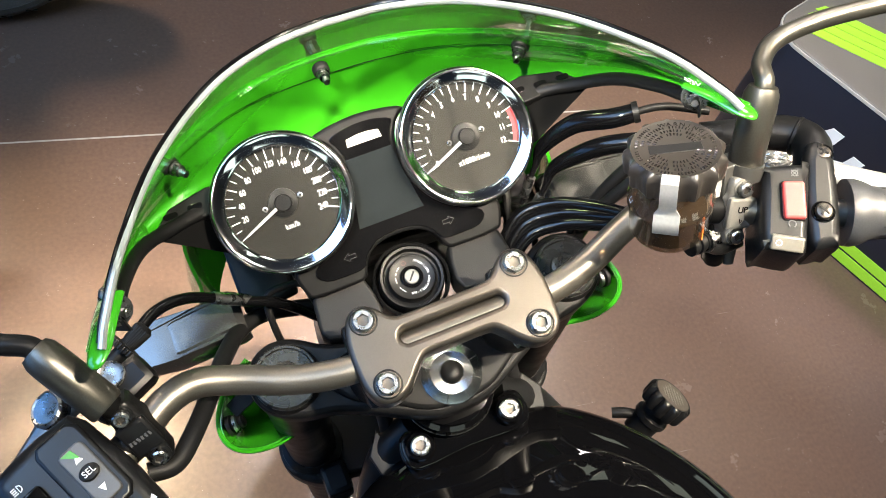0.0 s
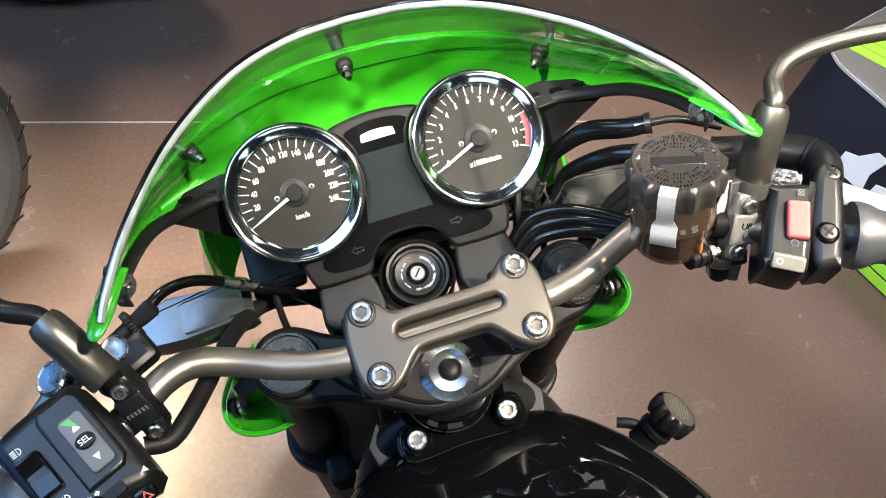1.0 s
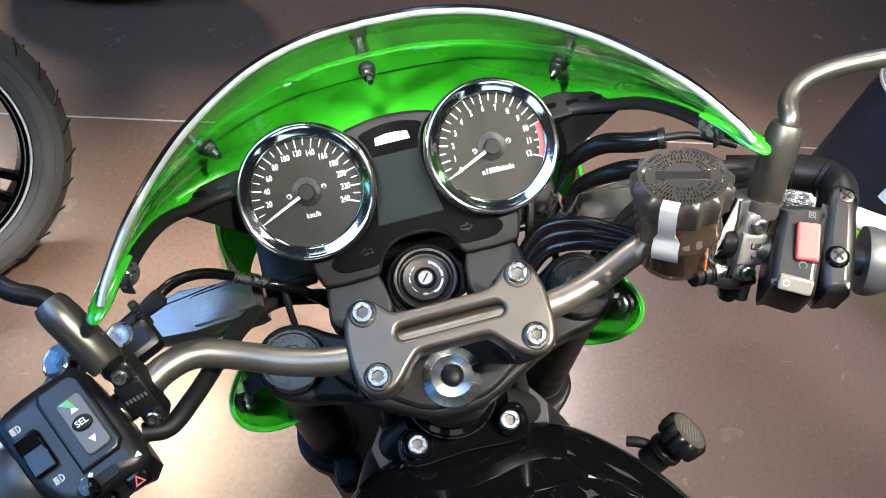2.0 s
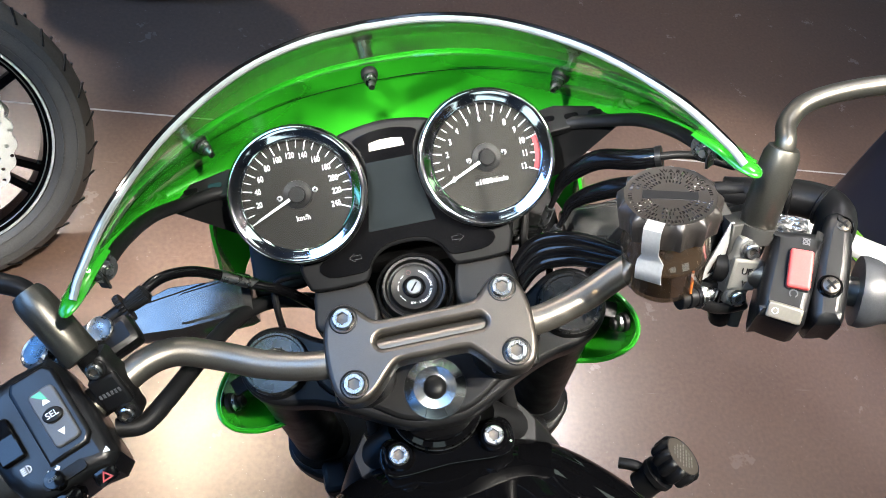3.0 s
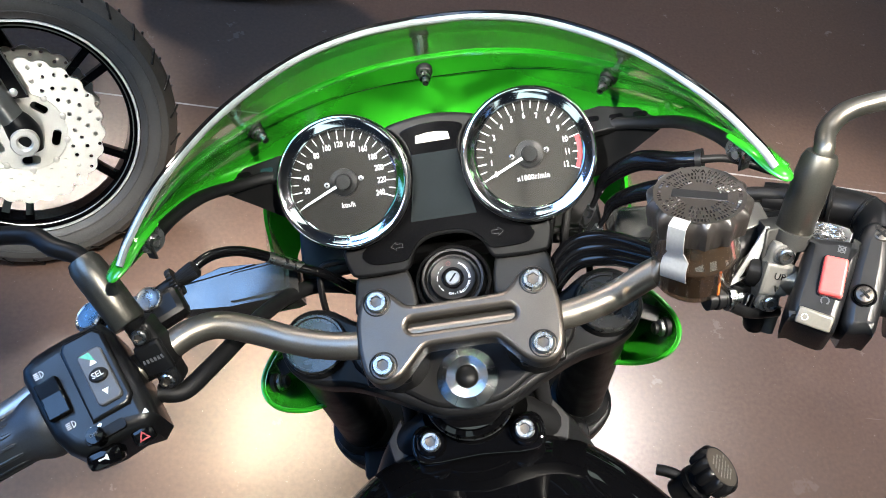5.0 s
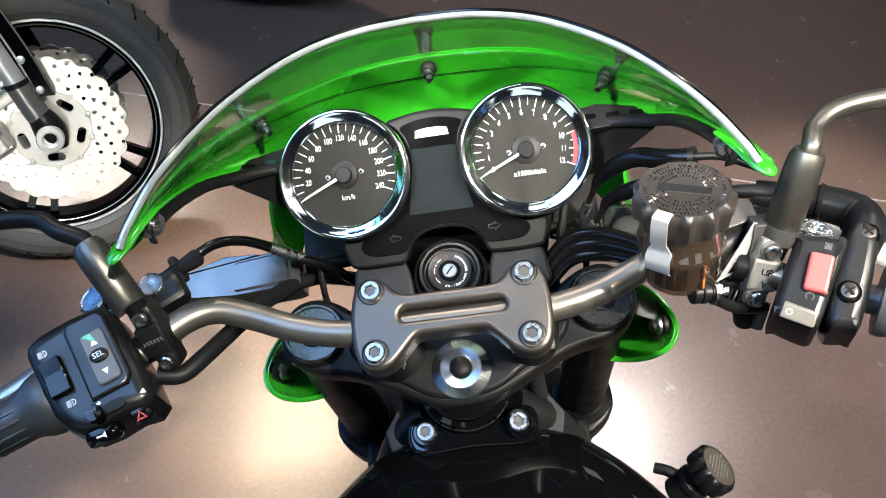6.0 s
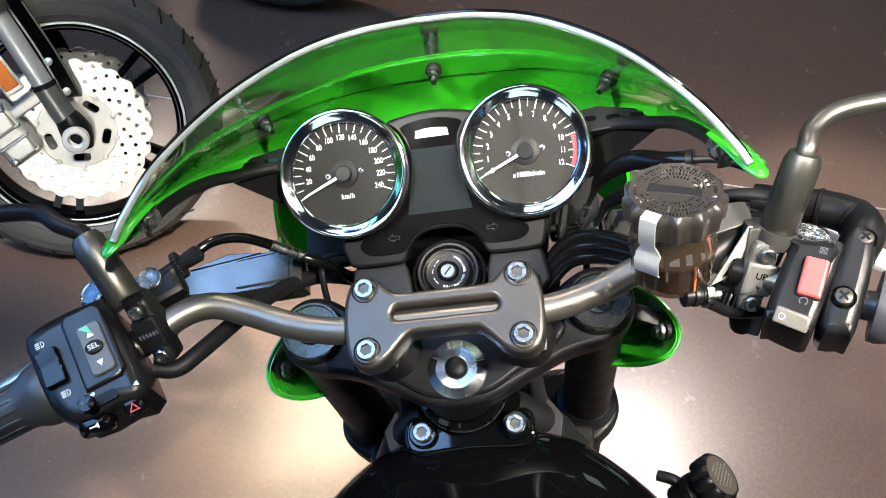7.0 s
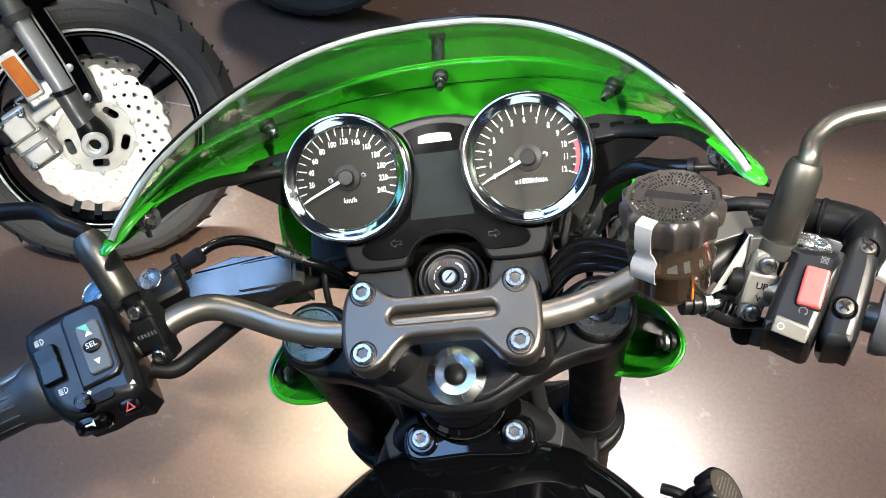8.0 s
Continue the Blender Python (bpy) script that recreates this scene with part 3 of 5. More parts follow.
part("lower_yoke", moved(plate(smooth_loop(mirrored(half), 3), -0.345, -0.31, 0.005), aim((0, 0, 0), (0.040, 0.085, 1))), SATIN, bike)

# ---- meters ----
D = pose(0, 0.1685, 0.055, 22, 0, 0)


def meter(sx, top, step, redline, unit, minor):
    """A round meter with chrome rim, printed scale, needle and glass."""
    M = D @ pose(sx * 0.0789, 0, 0)
    m = part("meter", moved(lathe([(0.030, -0.05), (0.050, -0.04), (0.0560, -0.012), (0.0574, 0.001), (0.0572, 0.0025), (0.0558, 0.003), (0.0545, -0.004)], 56, caps=False), M), SATIN, bike, "round black meter with a polished chrome rim")
    part("chrome_rim", moved(lathe([(0.0443, 0.0002), (0.0443, 0.0040), (0.0447, 0.0046), (0.0468, 0.0056), (0.0490, 0.0067), (0.0512, 0.0079), (0.0531, 0.0090), (0.0541, 0.0092), (0.0551, 0.0088), (0.0560, 0.0072), (0.0566, 0.0048), (0.0567, 0.001)], 96, ring=True), M), CHROME, m, "polished chrome rim")
    part("dial", moved(lathe([(0.0455, -0.001), (0.0455, 0.0), (0, 0.0)], 56), M), DIAL, m, "matt black printed dial")
    bms = []
    n = top * minor
    for i in range(n + 1):
        a = radians(204 - 228 * i / n)
        long = i % minor == 0
        r0, r1 = (0.0366, 0.0438) if long else (0.0386, 0.0438)
        bms.append(moved(block(r1 - r0, 0.0008 if long else 0.0006, 0.0003, 0), M @ pose((r0 + r1) / 2 * math.cos(a), (r0 + r1) / 2 * math.sin(a), 0.0003, 0, 0, math.degrees(a))))
    part("scale_marks", joined(*bms), WHITE, m, "white printed scale marks", smooth=0)
    bms = []
    for i in range(0 if step == 1 else 1, top + 1):
        a = radians(204 - 228 * i / top)
        bms.append(moved(words(str(i * step), 0.0066, 0.0001, 1.0, 0.006), M @ pose(0.0322 * math.cos(a), 0.0322 * math.sin(a), 0.0003, 0, 0, 0) @ Matrix.Diagonal((0.78, 1.05, 1, 1))))
    part("numerals", joined(*bms), WHITE, m, "white printed numerals", smooth=0)
    part("unit_word", moved(words(unit, 0.0062, 0.0001, 1.12, 0.008), M @ pose(0.001, -0.0195, 0.0003) @ Matrix.Diagonal((0.85, 1, 1, 1))), WHITE, m, smooth=0)
    if redline:
        a0, a1 = 204 - 228 * redline / top, -24
        inner, outer = arc(0, 0, 0.0405, a0, a1, 20), arc(0, 0, 0.0440, a0, a1, 20)
        part("red_band", moved(plate(inner + outer[::-1], 0.0001, 0.0005, 0.0001, steps=1), M), RED, m, "red warning band", smooth=0)
    hub = part("needle_hub", moved(lathe([(0.0118, 0.0), (0.0116, 0.0022), (0.0072, 0.003), (0.0070, 0.0062), (0.0062, 0.0068), (0, 0.0068)], 36), M), BLACK, m)
    part("hub_cap", moved(lathe([(0.0061, 0), (0.0061, 0.0006), (0, 0.0006)], 28), M @ pose(0, 0, 0.0067)), SATIN, hub)
    part("needle", moved(skin([[Vector((x, y * w, z)) for y, z in ((-1, 0.0042), (1, 0.0042), (1, 0.0050), (-1, 0.0050))] for x, w in ((0.006, 0.00125), (0.036, 0.0008), (0.0405, 0.0003))]), M @ pose(0, 0, 0, 0, 0, 204)), WHITE, m, "white needle at rest")
    for s in (-1, 1):
        sc = part("dial_screw", moved(lathe([(0.0024, 0), (0.0024, 0.0008), (0.0018, 0.0012), (0, 0.0012)], 16), M @ pose(s * 0.0148, 0.0005 + s * 0.001, 0)), STEEL, m)
        part("slot", moved(lathe([(0.0010, 0), (0.0010, 0.0003), (0, 0.0003)], 8), M @ pose(s * 0.0148, 0.0005 + s * 0.001, 0.0011)), BLACK, sc)
    g = part("meter_glass", moved(lathe([(0.0463, 0.0074), (0.030, 0.0080), (0.012, 0.0083), (0, 0.0083)], 48), M), GLASS, m, "clear meter glass")
    g.visible_shadow = False
    return m


meter(-1, 12, 20, 0, "km/h", 2)
meter(1, 12, 1, 10, "x1000r/min", 2)

# fascia between the meters
half = [(0, -0.0565), (0.018, -0.0590), (0.030, -0.0680), (0.0365, -0.0815), (0.050, -0.0835), (0.079, -0.083), (0.087, -0.077), (0.088, -0.055), (0.05, -0.05), (0.028, -0.02), (0.024, 0.01), (0.030, 0.030), (0.040, 0.0405), (0.022, 0.0455), (0, 0.0475)]
fascia = part("fascia", moved(plate(smooth_loop(mirrored(half), 3), -0.035, -0.010, 0.003), D), SATIN, bike, "satin black fascia panel")
half = [(0, -0.0530), (0.018, -0.0555), (0.029, -0.0635), (0.0355, -0.0730), (0.048, -0.0745), (0.068, -0.073), (0.074, -0.062), (0.05, -0.045), (0.0245, -0.02), (0.0195, 0.008), (0.0225, 0.025), (0.027, 0.0345), (0.014, 0.039), (0, 0.0402)]
part("fascia_glass", moved(plate(smooth_loop(mirrored(half), 3), -0.012, -0.0085, 0.0008), D), PIANO, fascia, "gloss black cover")
part("lcd", moved(plate([(-0.0285, -0.042), (0.0285, -0.042), (0.0215, -0.005), (0.020, 0.0145), (-0.020, 0.0145), (-0.0215, -0.005)], -0.010, -0.0080, 0.0004), D), LCD, fascia, "dark switched-off display")
part("shift_lamp", moved(plate([(-0.0150, 0.0235), (0.0150, 0.0235), (0.0140, 0.0300), (0.005, 0.0315), (-0.005, 0.0315), (-0.0140, 0.0300)], -0.010, -0.0078, 0.0006), D), CREAM, fascia, "pale lamp bar")


def outline_arrow(s):
    pts = [(-0.0050, -0.0018), (0.0005, -0.0018), (0.0005, -0.0038), (0.0054, 0), (0.0005, 0.0038), (0.0005, 0.0018), (-0.0050, 0.0018)]
    inn = inset_loop(pts, 0.0005)
    return moved(plate([(s * x, y) for x, y in pts], -0.010, -0.0080, 0.0001, [[(s * x, y) for x, y in inn]], 1), D @ pose(s * 0.0435, -0.0605, 0))


for s in (-1, 1):
    part("turn_arrow", outline_arrow(s), DIM, fascia, smooth=0)

# ignition lock
K = pose(-0.0005, 0.0862, 0.0) @ Matrix.Diagonal((0.82, 0.82, 1, 1))
lock = part("ignition_lock", moved(lathe([(0.034, -0.03), (0.034, 0.0035), (0.0325, 0.006), (0.030, 0.0055), (0.0285, 0.0), (0.0252, -0.001), (0.0245, 0.0045), (0.0235, 0.006), (0.0222, 0.0055), (0.0205, 0.0048), (0, 0.0048)], 56), K), BLACK, bike, "gloss black ignition lock with white lettering")
part("lock_cup", moved(lathe([(0.0330, -0.03), (0.0330, -0.002), (0.0315, -0.0005), (0.0302, -0.002), (0.0302, -0.03)], 48, ring=True), pose(-0.0005, 0.0862, 0.0)), SATIN, bike)
part("barrel_collar", moved(lathe([(0.0118, 0), (0.0116, 0.0016), (0.0104, 0.0022), (0.0090, 0.0008), (0, 0.0006)], 36), K @ pose(0, 0, 0.0048)), PIANO, lock)
part("key_barrel", moved(lathe([(0.0078, 0), (0.0078, 0.0020), (0.0070, 0.0028), (0, 0.0029)], 32), K @ pose(0, 0, 0.0048)), FORKTUBE, lock, "dull steel key barrel")
part("key_slot", moved(block(0.0110, 0.0019, 0.0006, 0.0003, 1), K @ pose(0, 0, 0.0077, 0, 0, 50)), BLACK, lock)
part("lock_words", moved(ring_words("IMMOBILIZER IGNITION", 0.0033, 0.0176, 64, -6.8), K @ pose(0, 0, 0.0050)), WHITE, lock, smooth=0)
part("lock_code", moved(ring_words("KM-12", 0.0034, 0.0170, 252, 9.5, True), K @ pose(0, 0, 0.0050)), WHITE, lock, smooth=0)
for a, w in ((126, 0.0026), (133, 0.0026), (150, 0.0016), (166, 0.0020), (173, 0.0020), (180, 0.0020), (204, 0.0014), (216, 0.0022), (224, 0.0022)):
    part("lock_mark", moved(block(0.0009 if w < 0.002 else 0.0006, w, 0.0003, 0), K @ pose(0.0165 * math.cos(radians(a)), 0.0165 * math.sin(radians(a)), 0.0050, 0, 0, a)), WHITE, lock, smooth=0)
part("lock_ring_mark", moved(lathe([(0.0025, 0), (0.0025, 0.0003), (0.0021, 0.0003), (0.0021, 0)], 20, ring=True), K @ pose(-0.003, 0.0165, 0.0050)), DIMRED, lock, smooth=0)
# textured plastic wings beside the lock
for s in (-1, 1):
    pts = [(0.037, 0.060), (0.083, 0.062), (0.086, 0.085), (0.080, 0.102), (0.050, 0.108), (0.037, 0.096)]
    part("fascia_wing", plate([(s * x, y) for x, y in smooth_loop(pts, 3)], -0.03, 0.006, 0.003), WING, bike)
# lamp bracket box behind the meters
part("lamp_bracket", moved(block(0.19, 0.075, 0.07, 0.02), pose(0, 0.160, -0.035)), BLACK, bike)
for s in (-1, 1):
    part("stay", tube([(s * 0.085, 0.118, -0.012), (s * 0.095, 0.122, -0.012), (s * 0.118, 0.122, -0.02), (s * 0.122, 0.10, -0.03), (s * 0.12, 0.07, -0.06)], 0.0032, 10, 6), BLACK, bike)
    part("inner_guard", moved(block(0.050, 0.07, 0.012, 0.004), pose(s * 0.117, 0.155, -0.045, 0, s * 12, 0)), BLACK, bike)
part("lamp_shell", moved(lathe([(0.02, -0.22), (0.08, -0.21), (0.092, -0.15), (0.085, -0.12), (0, -0.11)], 40), pose(0, 0.185, 0.0)), BLACK, bike)

# ---- half fairing and screen ----
EDGE = [(0.0, 0.3146, -0.005), (0.0512, 0.3101, -0.0022), (0.103, 0.2853, 0.0205), (0.154, 0.232, 0.072), (0.1874, 0.1602, 0.1456), (0.2106, 0.096, 0.1889), (0.2195, 0.067, 0.199)]
CREST = [(0.0, 0.275, 0.115), (0.0506, 0.2681, 0.1199), (0.1015, 0.2401, 0.1392), (0.152, 0.1855, 0.171), (0.1862, 0.1261, 0.1998), (0.2088, 0.085, 0.2034), (0.217, 0.068, 0.201)]
HEM = [(0.0, 0.235, -0.105), (0.0512, 0.2401, -0.1082), (0.103, 0.2422, -0.0855), (0.154, 0.222, -0.026), (0.1844, 0.1842, 0.0476), (0.2051, 0.1171, 0.1399), (0.2165, 0.072, 0.188)]


def both(points, steps=8):
    """A line and its mirror image in one; the fairing sits a few millimetres off the middle."""
    right = spline(points, steps)
    whole = [np.array((-q[0], q[1], q[2])) for q in right[:0:-1]] + right
    return [np.array((q[0] + 0.027 * abs(q[0]), q[1], q[2])) for q in whole]


def sheet(rows, thick, inward):
    """A shell over rows of points; its thickness goes towards the point inward."""
    n, m = len(rows), len(rows[0])
    bm = bmesh.new()
    a = [[bm.verts.new(p) for p in r] for r in rows]
    for r, s in zip(a, a[1:]):
        for i in range(m - 1):
            bm.faces.new((r[i], r[i + 1], s[i + 1], s[i]))
    bm.normal_update()
    b = []
    for r in a:
        row = []
        for v in r:
            nn = v.normal.copy()
            if nn.dot(Vector(inward) - v.co) < 0:
                nn.negate()
            row.append(bm.verts.new(v.co + nn * thick))
        b.append(row)
    for r, s in zip(b, b[1:]):
        for i in range(m - 1):
            bm.faces.new((r[i], s[i], s[i + 1], r[i + 1]))
    rim = [(a[0], b[0]), (a[-1], b[-1]), ([r[0] for r in a], [r[0] for r in b]), ([r[-1] for r in a], [r[-1] for r in b])]
    for p, q in rim:
        for i in range(len(p) - 1):
            bm.faces.new((p[i], p[i + 1], q[i + 1], q[i]))
    return bm


edge, crest, hem = both(EDGE), both(CREST), both(HEM)
rows = []
for k in range(13):
    v = k / 12
    row = []
    for e, h in zip(edge, hem):
        fall = max(0.0, 1 - (abs(e[0]) / 0.2225) ** 2)
        bulge = math.sin(math.pi * v) * fall
        row.append(Vector(e * (1 - v) + h * v) + Vector((e[0] * 0.05 * math.sin(math.pi * v), 0.022 * bulge, -0.030 * bulge)))
    rows.append(row)
cowl = part("cowl", sheet(rows, 0.0035, (0, 0.10, 0.05)), GREEN, bike, "lime green half-fairing shell", smooth=60)
lip = [Vector(e) + Vector((0.0, 0.0, 0.001)) for e in edge]
part("cowl_lip", tube([tuple(p) for p in lip], 0.0009, 8, 1), GREEN, cowl)

inside = Vector((0, 0.10, 0.05))
hem_line = [Vector(q) + (inside - Vector(q)).normalized() * 0.0046 for q in rows[2]]
rows = []
for k in range(9):
    v = k / 8
    row = []
    for e, c in zip(edge, crest):
        near = Vector(e) + (inside - Vector(e)).normalized() * 0.003
        p = np.array(near) * (1 - v) + c * v
        fall = max(0.0, 1 - (abs(e[0]) / 0.2225) ** 2)
        row.append(Vector(p) + Vector((0, 0.010 * math.sin(math.pi * v) * fall, 0)))
    rows.append(row)
screen = part("wind_screen", sheet(rows, 0.003, (0, 0.10, 0.05)), SMOKE, bike, "clear green-tinted wind screen", smooth=60)
screen.visible_shadow = False
part("screen_hem", tube([tuple(q) for q in hem_line], 0.0004, 6, 1), PIANO, screen, "dark lower sheet edge")
part("screen_trim", tube([tuple(c + np.array((0, 0.0016, 0.0006))) for c in crest], 0.0023, 10, 1, 1.0), PIANO, screen, "dark outer edge bead")
part("screen_edge", tube([tuple(c + np.array((0, -0.0024, 0.0010))) for c in crest], 0.0027, 10, 1, 1.0), ACRYLIC, screen, "bright polished sheet edge")
for s in (-1, 1):
    ends = [(0.203, 0.104, 0.176), (0.2125, 0.085, 0.188), (0.2190, 0.070, 0.194), (0.2235, 0.061, 0.197), (0.2250, 0.0575, 0.1975), (0.2254, 0.0565, 0.1975)]
    part("cowl_tip", tube([(s * x + 0.027 * x, y, z) for x, y, z in ends], [0.0050, 0.0080, 0.0084, 0.0064, 0.0036, 0.0010], 16, 6, 0.4, (0.3 * s, 0.2, 1)), GREEN, cowl)


def screen_bolt(at, direction):
    d = Vector(direction).normalized()
    well = part("rubber_well", moved(lathe([(0.0080, -0.004), (0.0080, 0.001), (0.0068, 0.003), (0.0058, 0.0035), (0.0058, 0.005), (0, 0.005)], 20), aim(at, d)), RUBBER, screen)
    part("nut", moved(lathe([(0.0064, 0.005), (0.0064, 0.0062), (0.0052, 0.0064), (0.0052, 0.0112), (0.0034, 0.0118), (0.0030, 0.018), (0, 0.0182)], 12), aim(at, d)), STEEL, well, smooth=20)


screen_bolt((-0.0018, 0.3029, -0.0169 + 0.002), (0, -0.62, 0.25))
screen_bolt((0.1585, 0.2330, 0.0460), (-0.45, -0.6, 0.15))
screen_bolt((-0.1515, 0.2280, 0.0610), (0.45, -0.6, 0.15))

# fairing brackets
for s in (-1, 1):
    br = part("fairing_bracket", tube([(s * 0.085, 0.192, 0.034), (s * 0.140, 0.187, 0.050), (s * 0.176, 0.173, 0.070), (s * 0.194, 0.155, 0.098), (s * 0.2035, 0.126, 0.134), (s * 0.2095, 0.100, 0.160)], [0.0062, 0.0058, 0.0056, 0.0054, 0.0050, 0.0050], 12, 6, 0.7), BLACK, bike, "satin black fairing bracket")
    rows = [[Vector((s * x, y, z)) for x, y, z in r] for r in (((0.085, 0.190, 0.034), (0.14, 0.186, 0.047), (0.184, 0.172, 0.060)), ((0.088, 0.178, 0.012), (0.135, 0.174, 0.026), (0.164, 0.166, 0.040)), ((0.09, 0.162, -0.012), (0.122, 0.160, 0.004), (0.140, 0.157, 0.018)))]
    part("inner_panel", sheet(rows, 0.003, (0, 0.10, 0.05)), BLACK, br, smooth=60)
    pts = [(0.118, 0.178), (0.160, 0.180), (0.182, 0.184), (0.170, 0.196), (0.138, 0.203), (0.118, 0.200)]
    part("bracket_pad", moved(plate([(s * x, y) for x, y in pts], 0.048, 0.056, 0.002), pose(0, 0, 0)), BLACK, br)
    for k in range(3):
        part("pad_hole", moved(plate(stadium(s * (0.130 + 0.02 * k), 0.191 - 0.001 * k, 0.012, 0.005), 0.0545, 0.0567, 0.0004), pose(0, 0, 0)), PIANO, br)
    part("tip_clip", moved(block(0.002, 0.020, 0.024, 0.0009), pose(s * 0.2115, 0.092, 0.166, 35, s * -20, s * -28)), BLACK, br)
    hex_nut((s * 0.207, 0.094, 0.172), (-s * 0.55, -0.55, 0.62), 0.0062, 0.006, br)
    part("washer", moved(lathe([(0.0100, 0), (0.0100, 0.0014), (0, 0.0014)], 24), aim((s * 0.2075, 0.0945, 0.1715), (-s * 0.55, -0.55, 0.62))), STEEL, br)
    part("grommet", moved(lathe([(0.010, -0.003), (0.0105, 0.0), (0.009, 0.0025), (0, 0.003)], 24), aim((s * 0.2085, 0.0952, 0.170), (-s * 0.55, -0.55, 0.62))), RUBBER, br)
    br.location.x = 0.006
    part("tip_screw", moved(lathe([(0.006, 0), (0.0056, 0.003), (0.003, 0.0045), (0, 0.0045)], 16), aim((s * 0.2120, 0.106, 0.172), (s * 0.9, 0.3, 0.3))), STEEL, br)

# lower fairing cheeks and radiator shrouds
for s in (-1, 1):
    rows = [[Vector((s * x, y, z)) for x, y, z in spline(r, 5)] for r in (
        [(0.150, 0.235, -0.02), (0.172, 0.200, -0.035), (0.172, 0.160, -0.05)], [(0.150, 0.225, -0.06), (0.180, 0.185, -0.07), (0.178, 0.140, -0.085)], [(0.135, 0.215, -0.11), (0.165, 0.17, -0.12), (0.165, 0.125, -0.13)])]
    part("fairing_cheek", sheet(rows, 0.003, (0, 0.15, 0)), GREEN, bike, "lime green lower fairing cheek", smooth=60)
    plan = spline([(0.160, 0.098), (0.186, 0.080), (0.202, 0.055), (0.203, 0.034), (0.190, 0.019), (0.164, 0.013), (0.130, 0.018)], 5)
    rows = [[Vector((s * (0.155 + (x - 0.155) * (1 - 0.10 * k)), 0.055 + (y - 0.055) * (1 - 0.16 * k) + 0.012 * k, -0.115 - 0.03 * k)) for x, y in plan] for k in range(4)]
    sh = part("radiator_shroud", sheet(rows, 0.003, (s * 0.15, 0.06, -0.15)), GREEN, bike, "lime green radiator shroud", smooth=60)
    part("shroud_floor", plate([(s * (0.155 + (x - 0.155) * 0.7), 0.055 + (y - 0.055) * 0.52 + 0.036) for x, y in plan], -0.209, -0.204, 0.001), GREEN, sh)
    part("shroud_lip", tube([(s * x, y, -0.115) for x, y in plan], 0.0022, 8, 1), GREEN, sh)
    for k, r in enumerate((0.010, 0.0085, 0.006)):
        part("rubber_grommet", moved(lathe([(r, 0), (r, 0.004), (r - 0.002, 0.0055), (0, 0.0055)], 20), aim((s * (0.196 - 0.005 * k), 0.047, -0.128), (-s, 0, 0.25))), RUBBER if k != 1 else STEEL, sh)
    part("shroud_tab", moved(block(0.030, 0.016, 0.003, 0.001), pose(s * 0.176, 0.064, -0.122, 0, s * 15, s * -20)), BLACK, sh)

# turn signals beside the lamp: shallow boxes with a raised lens panel
for s in (-1, 1):
    rings = []
    for x, y, z, h, w in ((0.143, 0.121, -0.046, 0.017, 0.019), (0.150, 0.121, -0.044, 0.019, 0.0215), (0.205, 0.116, -0.040, 0.018, 0.0205), (0.250, 0.114, -0.036, 0.013, 0.014), (0.272, 0.115, -0.033, 0.006, 0.007)):
        rings.append([Vector((s * x, y + a * w, z + b * h)) for a, b in ((-1, -0.8), (-1.0, 0.55), (-0.82, 1), (0.82, 1), (1, 0.6), (1, -0.8))])
    pod = part("turn_signal", skin(rings), POD, bike, "silvery turn signal body", smooth=25)
    lens = [[Vector((s * x, y + a * w, z + 0.0004 + b)) for a, b in ((-1, 0), (-0.88, 0.0016), (0.88, 0.0016), (1, 0))] for x, y, z, w in ((0.154, 0.121, -0.0246, 0.0150), (0.158, 0.121, -0.0244, 0.0152), (0.200, 0.1165, -0.0224, 0.0145), (0.204, 0.116, -0.0226, 0.0135))]
    part("signal_lens", skin(lens), POD, pod, smooth=25)
    part("signal_fin", plate([(s * 0.180, 0.136), (s * 0.206, 0.131), (s * 0.250, 0.126), (s * 0.212, 0.138)], -0.028, -0.021, 0.001), POD, pod, smooth=25)

# ---- tank and frame ----
rings = []
for k in range(30):
    u = k / 29
    back = 0.50 * u ** 1.7
    w = 0.012 + 0.060 * (1 - math.exp(-back / 0.006)) + 0.185 * (1 - math.exp(-back / 0.115))
    top = -0.100 + 0.012 * (1 - math.exp(-back / 0.005)) + 0.078 * (1 - math.exp(-back / 0.10)) - 0.02 * u
    ring = []
    for i in range(48):
        a = 2 * math.pi * i / 48
        c, sn = math.cos(a), math.sin(a)
        hgt = (top + 0.112) if sn > 0 else 0.13
        ring.append(Vector((w * math.copysign(abs(c) ** 0.85, c), -0.036 - back, -0.112 + hgt * math.copysign(abs(sn) ** 0.8, sn))))
    rings.append(ring)
tank = part("fuel_tank", skin(rings), GLOSS, bike, "gloss black fuel tank", smooth=60)
part("filler_lid", moved(lathe([(0.042, 0), (0.042, 0.004), (0.036, 0.007), (0.03, 0.0075), (0.012, 0.009), (0, 0.009)], 40), pose(-0.005, -0.28, -0.041)), GLOSS, tank)
half = [(0, -0.058), (0.048, -0.060), (0.060, -0.048), (0.058, -0.030), (0.046, -0.024), (0.025, -0.033), (0, -0.036)]
mount = part("tank_mount", plate(smooth_loop(mirrored(half), 3), -0.095, -0.068, 0.004), GLOSS, bike)
for s in (-1, 1):
    part("mount_boss", moved(lathe([(0.0135, -0.08), (0.0135, -0.064), (0.0115, -0.0605), (0, -0.0605)], 28), pose(s * 0.042, -0.0412, 0)), GLOSS, mount)
    socket_bolt((s * 0.042, -0.0412, -0.0605), UP, 0.0088, 0.006, mount)
    part("frame_tube", tube([(s * 0.035, -0.02, -0.09), (s * 0.075, -0.04, -0.13), (s * 0.11, -0.10, -0.22), (s * 0.12, -0.22, -0.30)], 0.019, 16, 6), SATIN, bike)
